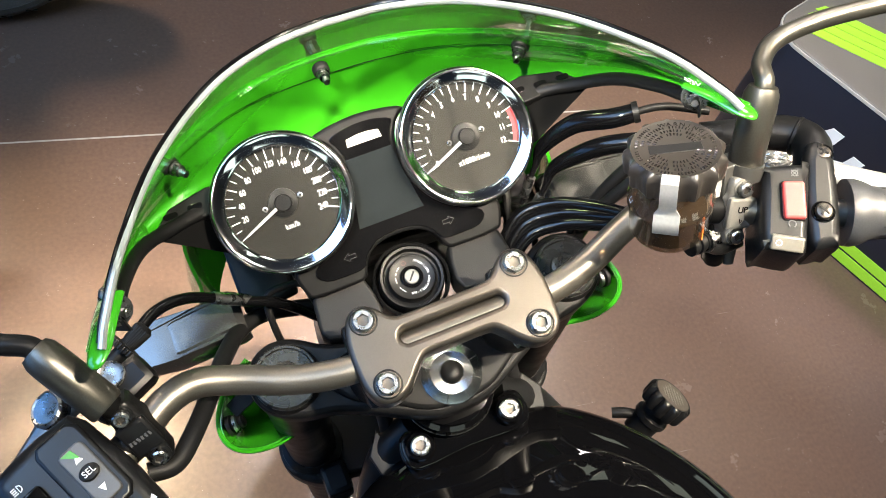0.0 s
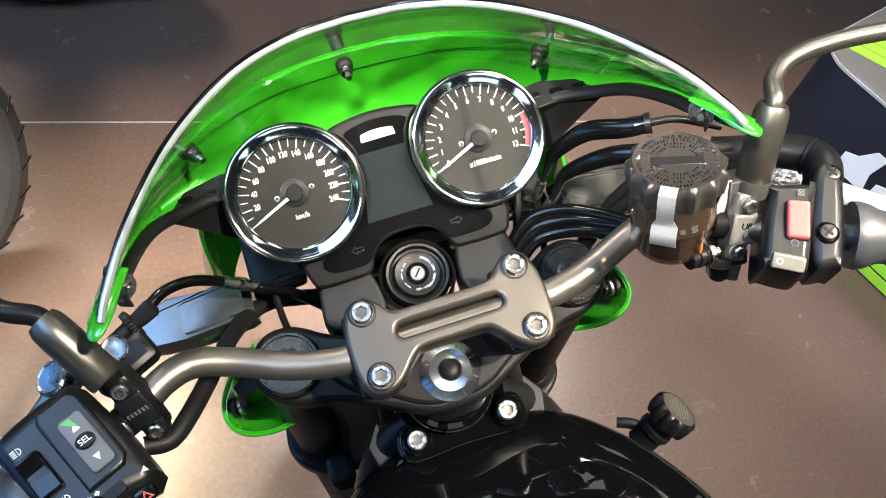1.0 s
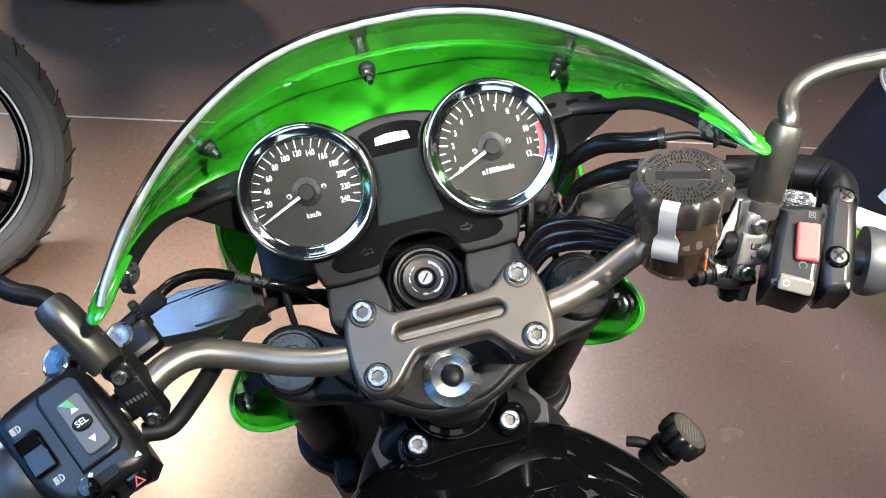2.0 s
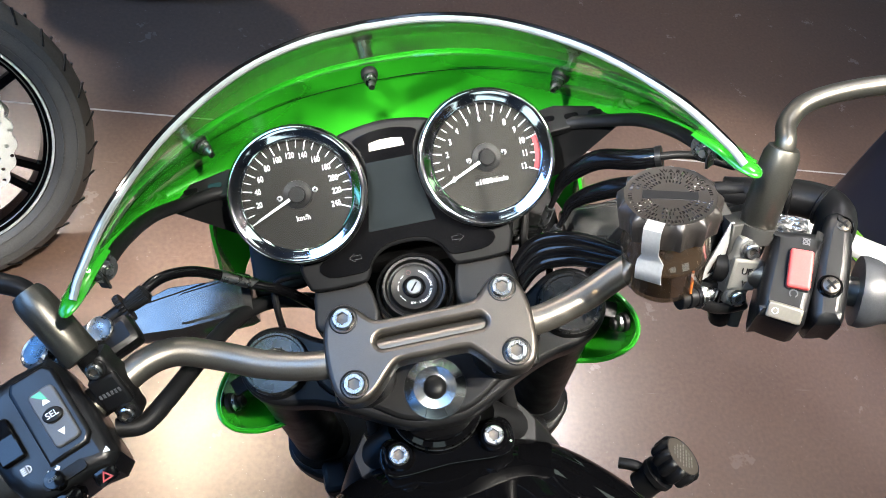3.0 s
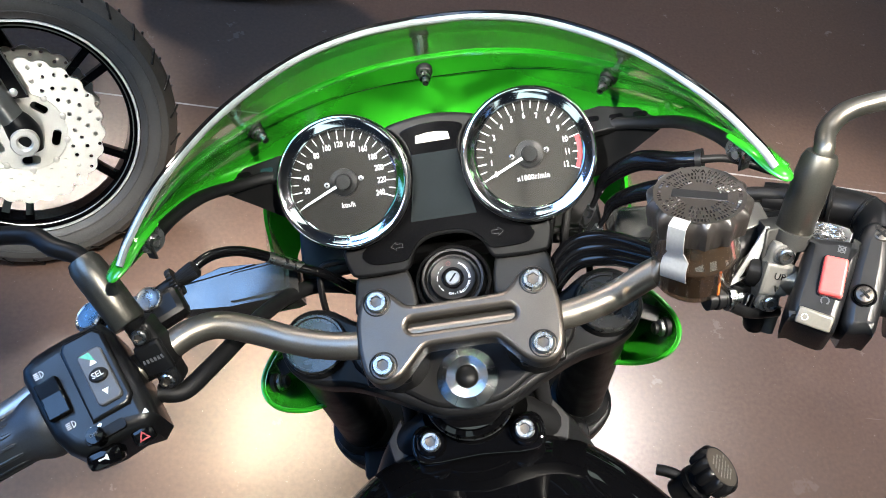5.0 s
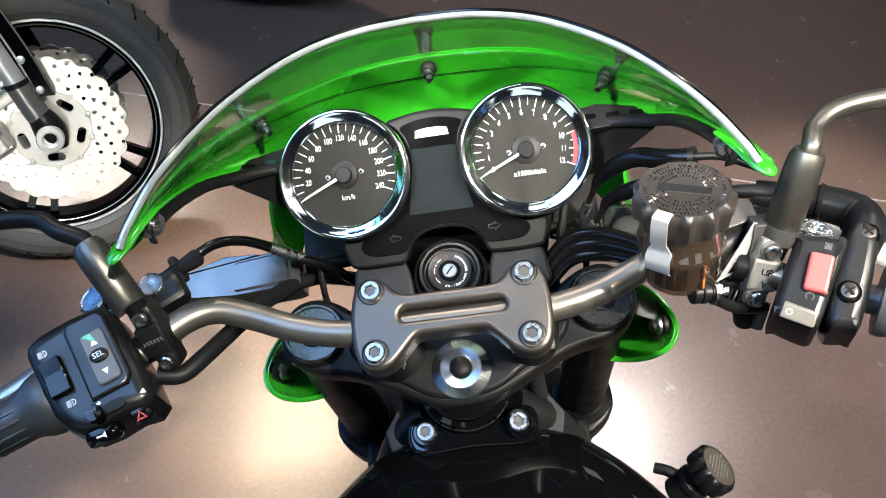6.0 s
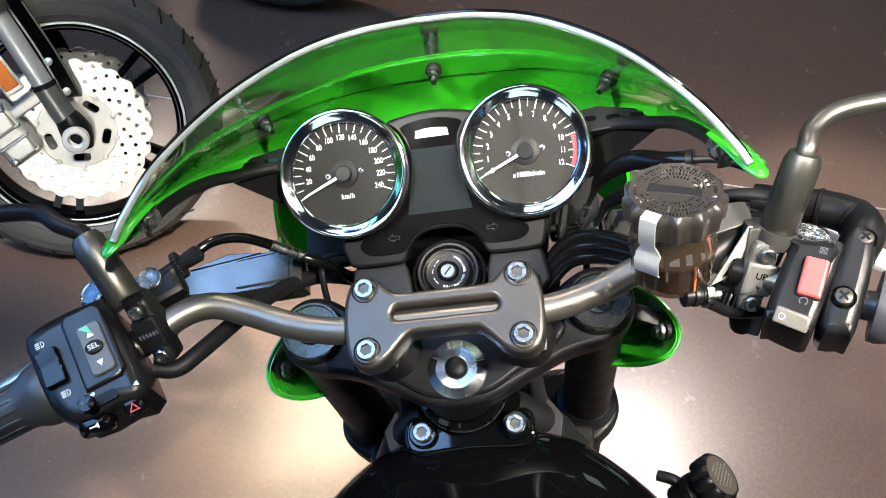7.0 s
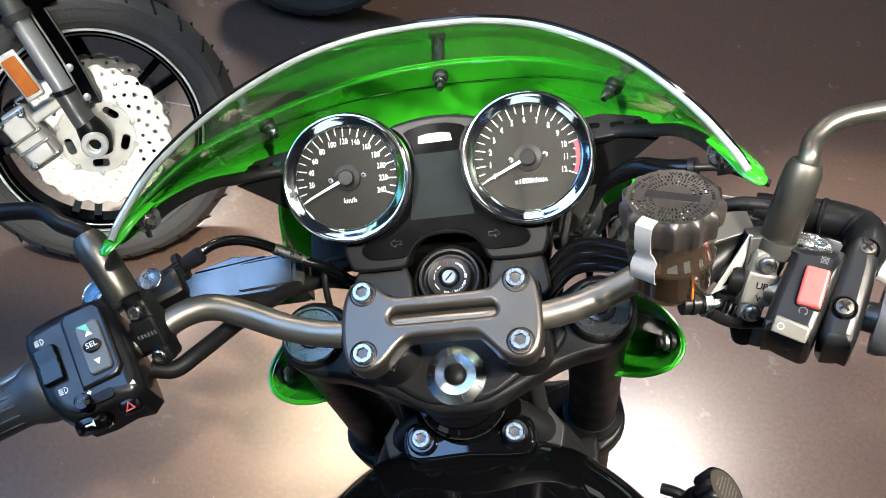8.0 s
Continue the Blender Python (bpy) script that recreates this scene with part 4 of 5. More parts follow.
    part("side_fin", plate([(s * 0.060, -0.052), (s * 0.080, -0.056), (s * 0.086, -0.030), (s * 0.072, -0.010)], -0.125, -0.102, 0.002), RUBBER, mount)
part("hose", tube([(0.062, 0.01, -0.07), (0.067, -0.02, -0.12), (0.09, -0.06, -0.2), (0.10, -0.1, -0.3)], 0.008, 12, 6), RUBBER, bike)
part("hose", tube([(-0.06, 0.01, -0.07), (-0.064, -0.02, -0.12), (-0.085, -0.06, -0.2), (-0.09, -0.1, -0.3)], 0.007, 12, 6), RUBBER, bike)
part("radiator", moved(block(0.30, 0.03, 0.26, 0.008), pose(0, 0.055, -0.47)), BLACK, bike)
part("engine", moved(block(0.36, 0.34, 0.34, 0.05, 3), pose(0, -0.24, -0.50)), BLACK, bike)
part("lower_leg", moved(lathe([(0.026, -0.80), (0.026, -0.40), (0.024, -0.34), (0.0, -0.34)], 28), aim((-0.1262, 0.0475, 0), (0.040, 0.085, 1))), BLACK, bike)
part("lower_leg", moved(lathe([(0.026, -0.80), (0.026, -0.40), (0.024, -0.34), (0.0, -0.34)], 28), aim((0.1262, 0.0475, 0), (0.040, 0.085, 1))), BLACK, bike)

# coolant cap on its neck
C = aim((0.2290, -0.088, -0.2220), (0.70, 0.31, 0.64), 0)
cap = part("coolant_cap", moved(lathe([(0.018, -0.012), (0.0245, -0.011, 1), (0.0262, -0.008, 1), (0.0265, 0.006, 1), (0.0250, 0.0090, 1), (0.0228, 0.0105), (0.0218, 0.0100), (0, 0.0100)], 110, (11, 0.14, 2)), C), SATIN, bike, "black finned cap with moulded lettering")
part("cap_face", moved(lathe([(0.0214, 0.0094), (0.0212, 0.0105), (0, 0.0106)], 40), C), material("bronze_grey_plate", (0.055, 0.046, 0.038), 0.38, 0.5, grain=0.1, grain_scale=900), cap, "dull bronze lettered face")
part("cap_neck", moved(lathe([(0.016, -0.05), (0.016, -0.030), (0.019, -0.028), (0.019, -0.022), (0.016, -0.020), (0.016, -0.012), (0, -0.012)], 28), C), BLACK, cap)
part("cap_stub", tube([(0.208, -0.094, -0.250), (0.190, -0.082, -0.245), (0.176, -0.076, -0.248)], 0.006, 12, 4), BLACK, cap)
rnd = random.Random(9)
for k in range(7):
    x = -0.016 + 0.0028 * abs(k - 3)
    while x < 0.014 - 0.0028 * abs(k - 3):
        w = rnd.uniform(0.002, 0.006)
        part("cap_print", moved(block(w, 0.0013, 0.0005, 0), C @ pose(0, 0, 0, 0, 0, 62) @ pose(x + w / 2, 0.0120 - 0.0040 * k, 0.0107)), UPGREY, cap, smooth=0)
        x += w + rnd.uniform(0.0012, 0.0022)

# ---- left-hand controls ----
HL = Matrix.Translation((-0.2705, 0.0048, 0.1024)) @ pose(0, 0, 0, 0, 0, 25)      # local x runs along the bar, towards its middle
HL = HL @ pose(0, 0, 0, 0, 7, 0)


def grip(M, s):
    """A ribbed rubber grip along local x, outwards, from 0."""
    prof = [(0.0, 0.0255), (0.005, 0.0262), (0.012, 0.0245), (0.020, 0.0205), (0.03, 0.0192), (0.07, 0.0186), (0.115, 0.0186), (0.12, 0.016)]
    rings = [[Vector((s * x, r * math.cos(2 * math.pi * i / 48), r * math.sin(2 * math.pi * i / 48))) for i in range(48)] for x, r in prof]
    g = part("grip", moved(skin(rings), M), GRIP, bike, "ribbed black rubber grip")
    for k in range(14):
        a = 2 * math.pi * k / 14
        for x0, x1 in ((0.024, 0.052), (0.058, 0.084), (0.090, 0.112)):
            part("rib", moved(block(x1 - x0, 0.0030, 0.0022, 0.0008, 1), M @ pose(s * (x0 + x1) / 2, 0, 0, math.degrees(a), 0, 0) @ pose(0, 0, 0.0190)), GRIP, g)
    return g


grip(HL @ pose(-0.036, 0, 0), -1)
body_half = [(-0.038, 0.018), (-0.036, 0.038), (-0.014, 0.044), (0.018, 0.043), (0.032, 0.032), (0.035, -0.044), (0.012, -0.047), (-0.022, -0.046), (-0.036, -0.022)]
sw = part("switch_box", moved(plate(smooth_loop(body_half, 2), -0.020, 0.030, 0.012, steps=6), HL), HOUSING, bike, "satin black switch housing with rockers")
part("switch_panel", moved(plate([(-0.006, -0.029), (0.022, -0.029), (0.027, -0.023), (0.027, 0.030), (0.022, 0.036), (-0.002, 0.036), (-0.006, 0.030)], 0.02, 0.0335, 0.003), HL), HOUSING, sw)
sel = part("select_pad", moved(plate(stadium(0.0125, -0.001, 0.0185, 0.043, 0.004), 0.03, 0.0365, 0.0015), HL), GREY, sw, "grey select rocker")
part("select_button", moved(lathe([(0.0062, 0.03), (0.0062, 0.0385), (0.0052, 0.0392), (0, 0.0394)], 28), HL @ pose(0.0125, -0.001, 0) @ Matrix.Diagonal((1.1, 0.85, 1, 1))), BLACK, sel)
part("select_word", moved(words("SEL", 0.0062, 0.0001), HL @ pose(0.0125, -0.001, 0.0396)), WHITE, sel, smooth=0)
part("up_mark", moved(plate([(-0.0028, 0), (0.0028, 0), (0, 0.0055)], 0, 0.0004, 0.0001, steps=1), HL @ pose(0.0125, 0.0085, 0.0364)), WHITE, sel, smooth=0)
part("down_mark", moved(plate([(-0.0026, 0), (0, -0.005), (0.0026, 0)], 0, 0.0004, 0.0001, steps=1), HL @ pose(0.0125, -0.012, 0.0364)), WHITE, sel, smooth=0)
part("green_flash", moved(plate([(-0.0070, 0.0195), (0.0005, 0.0195), (0.0022, 0.0115), (-0.0010, 0.0135)], 0, 0.0003, 0.0001, steps=1), HL @ pose(0.0125, -0.001, 0.0366)), GREEN, sel, smooth=0)
beam = part("beam_rocker", moved(plate(stadium(-0.0225, 0.002, 0.0175, 0.031, 0.003), 0.024, 0.0345, 0.002), HL), PIANO, sw, "gloss black beam rocker")
part("rocker_ridge", moved(block(0.0160, 0.0145, 0.003, 0.0008), HL @ pose(-0.0225, 0.0088, 0.0340, 13, 0, 0)), PIANO, beam)
part("rocker_face", moved(block(0.0160, 0.0145, 0.003, 0.0008), HL @ pose(-0.0225, -0.0060, 0.0334, -5, 0, 0)), PIANO, beam)


def beam_mark(x, y, s):
    bms = [plate(arc(0, 0, 0.0028, -90, 90, 9), 0, 0.0003, 0.0001, [inset_loop(arc(0, 0, 0.0028, -90, 90, 9), 0.0006)], 1)]
    for k in range(4):
        bms.append(moved(block(0.0032, 0.0006, 0.0003, 0), pose(-0.0026, -0.0021 + 0.0014 * k, 0.0002)))
    return moved(joined(*bms), HL @ pose(x, y, 0.0303, 0, 0, 0))


part("beam_mark", beam_mark(-0.0245, 0.0240, 1), WHITE, sw, smooth=0)
part("beam_mark", beam_mark(-0.0190, -0.0215, 1), WHITE, sw, smooth=0)
for s in (-1, 1):
    pts = [(0, -0.0008), (0.0016, -0.0008), (0.0016, -0.0021), (0.0036, 0), (0.0016, 0.0021), (0.0016, 0.0008), (0, 0.0008)]
    part("signal_arrow", moved(plate([(s * x, y) for x, y in pts], 0, 0.0003, 0.0001, steps=1), HL @ pose(-0.0056 + s * 0.0012, -0.0318, 0.0303)), WHITE, sw, smooth=0)
part("slide_well", moved(plate(stadium(-0.001, -0.0385, 0.030, 0.0080, 0.003), 0.024, 0.0304, 0.0003), HL), BLACK, sw)
knob = part("signal_slide", moved(lathe([(0.0055, 0.028), (0.0052, 0.036), (0.0066, 0.039), (0.006, 0.042), (0, 0.043)], 24), HL @ pose(-0.0065, -0.0405, 0)), PIANO, sw)
part("slide_word", moved(words("OFF", 0.0036, 0.0001), HL @ pose(-0.0065, -0.0405, 0.0431)), GREY, knob, smooth=0)
hornb = part("horn_button", moved(block(0.026, 0.014, 0.022, 0.005), HL @ pose(-0.010, -0.0500, 0.016, 20, 0, -6)), PIANO, sw, "gloss black horn button")
part("horn_mark", moved(joined(plate([(-0.004, -0.0007), (0.0005, -0.0007), (0.003, -0.0026), (0.003, 0.0026), (0.0005, 0.0007), (-0.004, 0.0007)], 0, 0.0003, 0.0001, steps=1)), HL @ pose(-0.010, -0.0500, 0.016, 20, 0, -6) @ pose(0, 0.0, 0.0111)), WHITE, hornb, smooth=0)
haz = part("hazard_button", moved(block(0.016, 0.012, 0.014, 0.003), HL @ pose(0.0190, -0.0500, 0.016, 20, 0, 0)), PIANO, sw)
part("hazard_mark", moved(plate([(-0.0042, -0.0032), (0.0042, -0.0032), (0, 0.0040)], 0, 0.0003, 0.0001, [[(-0.0022, -0.002), (0.0022, -0.002), (0, 0.0018)]], 1), HL @ pose(0.0190, -0.0500, 0.016, 20, 0, 0) @ pose(0, 0, 0.0071)), RED, haz, smooth=0)
part("hazard_arrow", moved(plate([(0, 0), (0.005, 0), (0.0025, 0.0038)], 0, 0.0003, 0.0001, steps=1), HL @ pose(0.0260, -0.0400, 0.0302, 0, 0, -20)), WHITE, sw, smooth=0)

# clutch lever, perch, mirror
def perch(s):
    """The clamp of a lever's perch on the bar, with its mirror stem; s: -1 left, 1 right."""
    x0 = 0.231
    tilt = pose(0, 0, 0, 0, 0, s * -24)
    M = Matrix.Translation((s * x0, 0.0265, 0.0965)) @ tilt
    r = 0.0122
    p = part("lever_perch", moved(lathe([(r - 0.0007, -0.0125), (r, -0.011), (r, 0.011), (r - 0.0007, 0.0125)], 32), M @ pose(0, 0, 0, 0, 90, 0)), SATIN, bike, "satin black lever perch")
    return p, M


def bridge(a, b):
    """A frame half-way between two bolts: y from b to a, x along the bar, z outwards."""
    a, b = Vector(a), Vector(b)
    y = (a - b).normalized()
    x = Vector((1, 0, 0))
    x = (x - y * x.dot(y)).normalized()
    return Matrix.Translation((a + b) / 2) @ Matrix((x, y, x.cross(y))).transposed().to_4x4(), (a - b).length / 2


def clamp_half(a, b, w, owner, mat, bolt_mat, lift=0.0):
    """The bolted clamp half of a perch: a waisted bridge with two bosses and cap screws."""
    M, h = bridge(a, b)
    M = M @ pose(0, 0, lift)
    waist = [(w * 0.50, -h * 0.45), (w * 0.50, h * 0.45), (w * 0.44, h * 0.75), (w * 0.36, h + 0.0075), (-w * 0.36, h + 0.0075), (-w * 0.44, h * 0.75), (-w * 0.50, h * 0.45), (-w * 0.50, -h * 0.45), (-w * 0.40, -h * 0.8), (-w * 0.32, -h - 0.0075), (w * 0.32, -h - 0.0075), (w * 0.40, -h * 0.8)]
    c = part("clamp_half", moved(plate(smooth_loop(waist, 3), -0.020, -0.002, 0.0035), M), mat, owner)
    part("clamp_crown", moved(block(w, h * 1.35, 0.006, 0.0028), M @ pose(0, 0, -0.0015)), mat, c)
    for sy in (-1, 1):
        part("boss", moved(lathe([(0.0082, -0.02), (0.0082, -0.0025), (0.0074, -0.0014), (0, -0.0014)], 24), M @ pose(0, sy * h, 0)), mat, c)
        at = M @ Vector((0, sy * h, -0.0014))
        socket_bolt(tuple(at), M.to_3x3() @ Vector((0, 0, 1)), 0.0060, 0.0052, c, bolt_mat)
    return c, M


lp, ML = perch(-1)
cl_, MC = clamp_half((-0.2300, 0.0415, 0.1210), (-0.2190, 0.0122, 0.0960), 0.0225, lp, HOUSING, STEEL, 0.0035)
for k in range(6):
    part("relief_code", moved(block(0.0016, 0.0032, 0.0005, 0), MC @ pose(-0.0075 + 0.003 * k, 0.0, 0.0016, 0, 0, 8 * (k % 3 - 1))), GREY, cl_)
stem = part("mirror_stem", tube([(-0.2305, 0.043, 0.108), (-0.236, 0.053, 0.128), (-0.2445, 0.067, 0.140)], 0.0085, 16, 4), SATIN, lp)
for s in (-1, 1):
    lo, hi = (Vector((-0.2385, 0.0555, 0.1345)), Vector((-0.2615, 0.0945, 0.1500))) if s < 0 else (Vector((0.2560, 0.0555, 0.1235)), Vector((0.2715, 0.0875, 0.1565)))
    # Left rod in black, right rod in grey: uneven light put into their colours
    mir = part("mirror", tube([tuple(hi - (hi - lo) * 0.2), tuple(hi + (hi - lo) * 0.10), (s * 0.281, 0.1065, 0.155), (s * 0.300, 0.1195, 0.153), (s * 0.335, 0.1235, 0.152), (s * 0.385, 0.1195, 0.152), (s * 0.455, 0.110, 0.150)], 0.0072, 18, 8), SATIN if s < 0 else DARKBAR, bike, "round mirror on a bent satin rod")
    d = (hi - lo).normalized()
    L = (hi - lo).length
    part("mirror_boot", moved(lathe([(0.0118, -0.010), (0.0132, -0.008), (0.0134, L * 0.7), (0.0128, L * 0.92), (0.0105, L + 0.0015), (0.0072, L + 0.002)], 36), aim(tuple(lo), d)), DARKBAR, mir, "smooth metal-look boot")
    head = part("mirror_head", moved(lathe([(0.0, -0.014), (0.03, -0.013), (0.050, -0.007), (0.054, 0.002), (0.051, 0.006), (0.049, 0.005), (0, 0.005)], 40), aim((s * 0.505, 0.098, 0.150), (0.0, -0.8, 0.5))), SATIN, mir)
    part("mirror_glass", moved(lathe([(0.0488, 0.0), (0.0488, 0.0056), (0, 0.0056)], 40), aim((s * 0.505, 0.098, 0.150), (0.0, -0.8, 0.5))), CHROME, head)
part("clutch_body", moved(block(0.050, 0.026, 0.020, 0.006), pose(-0.232, 0.066, 0.085, 0, 0, 25)), SATIN, lp)
part("pivot_screw", moved(lathe([(0.0098, -0.006), (0.0098, 0.0008), (0.0090, 0.0014), (0.0075, 0.0008), (0.003, 0.0011), (0, 0.0011)], 28), aim((-0.2335, 0.0765, 0.0965), (0, 0, 1))), STEEL, lp, "polished pivot screw")
part("reach_dial", moved(lathe([(0.0128, -0.007), (0.0132, -0.001, 1), (0.0132, 0.002, 1), (0.0112, 0.0035), (0.0100, 0.0028), (0.0045, 0.0034), (0, 0.0036)], 96, (32, 0.05, 2)), aim((-0.279, 0.068, 0.099), (-0.35, 0.25, 1))), STEEL, lp, "bright lever reach dial")
part("clutch_lever", tube([(-0.245, 0.080, 0.078), (-0.280, 0.074, 0.060), (-0.308, 0.055, 0.054), (-0.330, 0.038, 0.054), (-0.37, 0.012, 0.060), (-0.42, -0.016, 0.069)], [0.009, 0.011, 0.010, 0.009, 0.008, 0.009], 14, 6, 0.55), FORKTUBE, bike, "silver clutch lever")
lugs = part("adjuster_barrel", moved(lathe([(0.0062, -0.03), (0.0062, -0.006), (0.0125, -0.006, 1), (0.0130, -0.004, 1), (0.0125, -0.001, 1), (0.0062, -0.001), (0.0072, 0.006, 1), (0.0078, 0.016, 1), (0.0050, 0.019), (0, 0.019)], 72, (24, 0.08, 3)), aim((-0.2245, 0.1040, 0.0540), (0.75, 0.38, 0.05))), BLACK, bike, "knurled black cable adjuster")
cab = part("clutch_cable", tube([(-0.222, 0.105, 0.055), (-0.200, 0.122, 0.050), (-0.178, 0.1285, 0.036), (-0.155, 0.126, 0.014), (-0.140, 0.121, 0.0), (-0.11, 0.112, -0.02), (-0.08, 0.10, -0.08)], 0.0046, 14, 8), PIANO, bike, "black sheathed clutch cable")
part("cable_sleeve", rod((-0.158, 0.1265, 0.0165), (-0.133, 0.1200, -0.005), 0.0052), STEEL, cab)
part("cable_sleeve_hose", tube([(-0.2320, 0.004, 0.085), (-0.214, 0.004, 0.080), (-0.198, 0.020, 0.070), (-0.180, 0.050, 0.042), (-0.164, 0.084, 0.0), (-0.148, 0.107, -0.035), (-0.125, 0.117, -0.055), (-0.08, 0.11, -0.065)], 0.0072, 14, 8), RUBBER, bike, "thick black cable sleeve")

# ---- right-hand controls ----
HR = Matrix.Translation((0.268, 0.0075, 0.102)) @ pose(0, 0, 0, 0, 0, -25)
HR = HR @ pose(0, 0, 0, 0, -7, 0)
grip(HR @ pose(0.046, 0, 0), 1)
box = [(-0.0225, -0.034), (-0.016, -0.0375), (0.002, -0.041), (0.0085, -0.040), (0.0115, -0.032), (0.0165, 0.024), (0.0145, 0.0295), (-0.013, 0.0275), (-0.0175, 0.023)]
rs = part("switch_box", moved(plate(smooth_loop(box, 3), -0.022, 0.026, 0.0065), HR), HOUSING, bike, "satin black switch housing with red stop switch")
kill = part("stop_switch", moved(plate(stadium(0.0022, -0.0013, 0.0162, 0.0290, 0.0022), 0.018, 0.0305, 0.002), HR), KILLRED, rs, "red stop switch")
part("switch_surround", moved(plate(stadium(0.0022, -0.0013, 0.0182, 0.0312, 0.003), 0.018, 0.0268, 0.001), HR), BLACK, rs)
part("stop_mark", moved(joined(lathe([(0.0026, 0), (0.0026, 0.0003), (0.0020, 0.0003), (0.0020, 0)], 18, ring=True), moved(block(0.007, 0.0008, 0.0003, 0), pose(0, 0, 0.0002, 0, 0, 45)), moved(block(0.007, 0.0008, 0.0003, 0), pose(0, 0, 0.0002, 0, 0, -45))), HR @ pose(0.0044, 0.0207, 0.0264)), GREY, rs, smooth=0)
part("run_mark", moved(plate(arc(0, 0, 0.0031, -60, 235, 18) + arc(0, 0, 0.0022, 235, -60, 18), 0, 0.0003, 0.0001, steps=1), HR @ pose(0.0001, -0.0192, 0.0264)), GREY, rs, smooth=0)
st = part("start_button", moved(block(0.0240, 0.0115, 0.012, 0.0018), HR @ pose(-0.0040, -0.0325, 0.0225, 26, 0, -7)), BUTTON, rs, "pale grey start button")
part("start_mark", moved(lathe([(0.0024, 0), (0.0024, 0.0003), (0.0018, 0.0003), (0.0018, 0)], 16, ring=True), HR @ pose(-0.0040, -0.0325, 0.0225, 26, 0, -7) @ pose(-0.0065, 0, 0.0061)), WHITE, st, smooth=0)
thr = [(0.0135, -0.030), (0.030, -0.033), (0.037, -0.028), (0.038, 0.026), (0.034, 0.043), (0.024, 0.051), (0.0145, 0.036)]
th = part("throttle_housing", moved(plate(smooth_loop(thr, 3), -0.022, 0.022, 0.008), HR), HOUSING, bike, "satin black throttle housing")
cross_screw(tuple((HR @ Vector((0.0243, -0.0078, 0.0228)))), HR.to_3x3() @ Vector((0, 0, 1)), 0.0066, th, CLAMP)
cross_screw(tuple((HR @ Vector((0.0285, 0.0400, 0.0190)))), HR.to_3x3() @ Vector((0, 0.2, 1)), 0.0062, th, CLAMP)
for x, y, z, r in ((0.0243, -0.0078, 0.0222, 0.0086), (0.0285, 0.0400, 0.0184, 0.0082)):
    part("screw_well", moved(lathe([(r, -0.012), (r, 0.0002), (r - 0.0008, 0.001), (r - 0.0016, 0.0004), (r - 0.0020, -0.0004), (0, -0.0004)], 28), HR @ pose(x, y, z)), GLOSS, th)
part("cable_elbow", tube([(0.304, 0.026, 0.107), (0.3155, 0.044, 0.104), (0.3150, 0.059, 0.0955), (0.298, 0.072, 0.089), (0.275, 0.081, 0.084), (0.250, 0.091, 0.079)], [0.0145, 0.0150, 0.0148, 0.0140, 0.013, 0.012], 20, 8), SATIN, th)
for k, (c0, r) in enumerate((((0.3155, 0.0575, 0.0960), 0.0158), ((0.2960, 0.0730, 0.0885), 0.0150))):
    part("elbow_collar", moved(lathe([(r - 0.0015, 0), (r, 0.001), (r, 0.0032), (r - 0.0015, 0.0042)], 28), aim(c0, (-0.55, 0.72, -0.35) if k == 0 else (-0.88, 0.42, -0.22))), SATIN, th)
part("throttle_cable", tube([(0.262, 0.086, 0.09), (0.235, 0.094, 0.083), (0.205, 0.098, 0.055), (0.178, 0.094, 0.0), (0.155, 0.08, -0.08)], 0.0055, 12, 8), RUBBER, bike, "black throttle cable")
part("throttle_cable", tube([(0.262, 0.080, 0.083), (0.228, 0.085, 0.072), (0.198, 0.086, 0.042), (0.170, 0.082, -0.01), (0.150, 0.07, -0.08)], 0.0055, 12, 8), RUBBER, bike, "black throttle cable")

rp, MR = perch(1)
cr_, MD = clamp_half((0.2416, 0.0322, 0.1165), (0.2300, 0.0058, 0.0915), 0.0225, rp, UPGREY, STEEL, 0.0035)
part("clamp_word", moved(words("UP", 0.0070, 0.0003), MD @ pose(0.0005, 0.003, 0.0017)), LABEL, cr_, smooth=0)
part("clamp_arrow", moved(joined(moved(block(0.0007, 0.005, 0.0004, 0), pose(0, 0, 0, 0, 0, 22)), moved(block(0.0007, 0.003, 0.0004, 0), pose(0.0012, 0.0002, 0, 0, 0, -22))), MD @ pose(0.0, -0.0065, 0.0017)), LABEL, cr_, smooth=0)
# perch body with a flat sloping face under the mirror, a cutout round the upper screw and a folded lever stay
body = [(-0.0145, 0.0340), (0.0160, 0.0420), (0.0172, 0.0360), (0.0150, 0.0140), (0.0135, 0.0060), (-0.0080, -0.0075), (-0.0105, 0.0020)]
pp = part("perch_body", moved(plate(body, -0.030, -0.0085, 0.0022), MD), GUN, rp, "cast gunmetal perch body")
part("face_recess", moved(plate(smooth_loop([(-0.0065, 0.0120), (-0.0075, 0.0265), (0.0060, 0.0285), (0.0085, 0.0120)], 3), -0.02, -0.0081, 0.0006), MD), SATIN, pp)
part("mirror_seat", moved(lathe([(0.0135, -0.012), (0.0145, -0.006), (0.0140, 0.0), (0, 0.0)], 28), aim((0.2530, 0.0490, 0.1190), (0.28, 0.58, 0.6))), GUN, pp)
part("lever_stay", moved(plate([(-0.0150, 0.0350), (-0.0122, 0.0352), (-0.0128, -0.0020), (-0.0290, -0.0160)], -0.0125, -0.0110, 0.0004), MD), FORK, rp, "bright folded lever stay")
part("stay_slot", moved(plate([(-0.0165, 0.0100), (-0.0150, 0.0090), (-0.0190, -0.0050), (-0.0225, -0.0070)], -0.0118, -0.0106, 0.0001), MD), BLACK, rp)
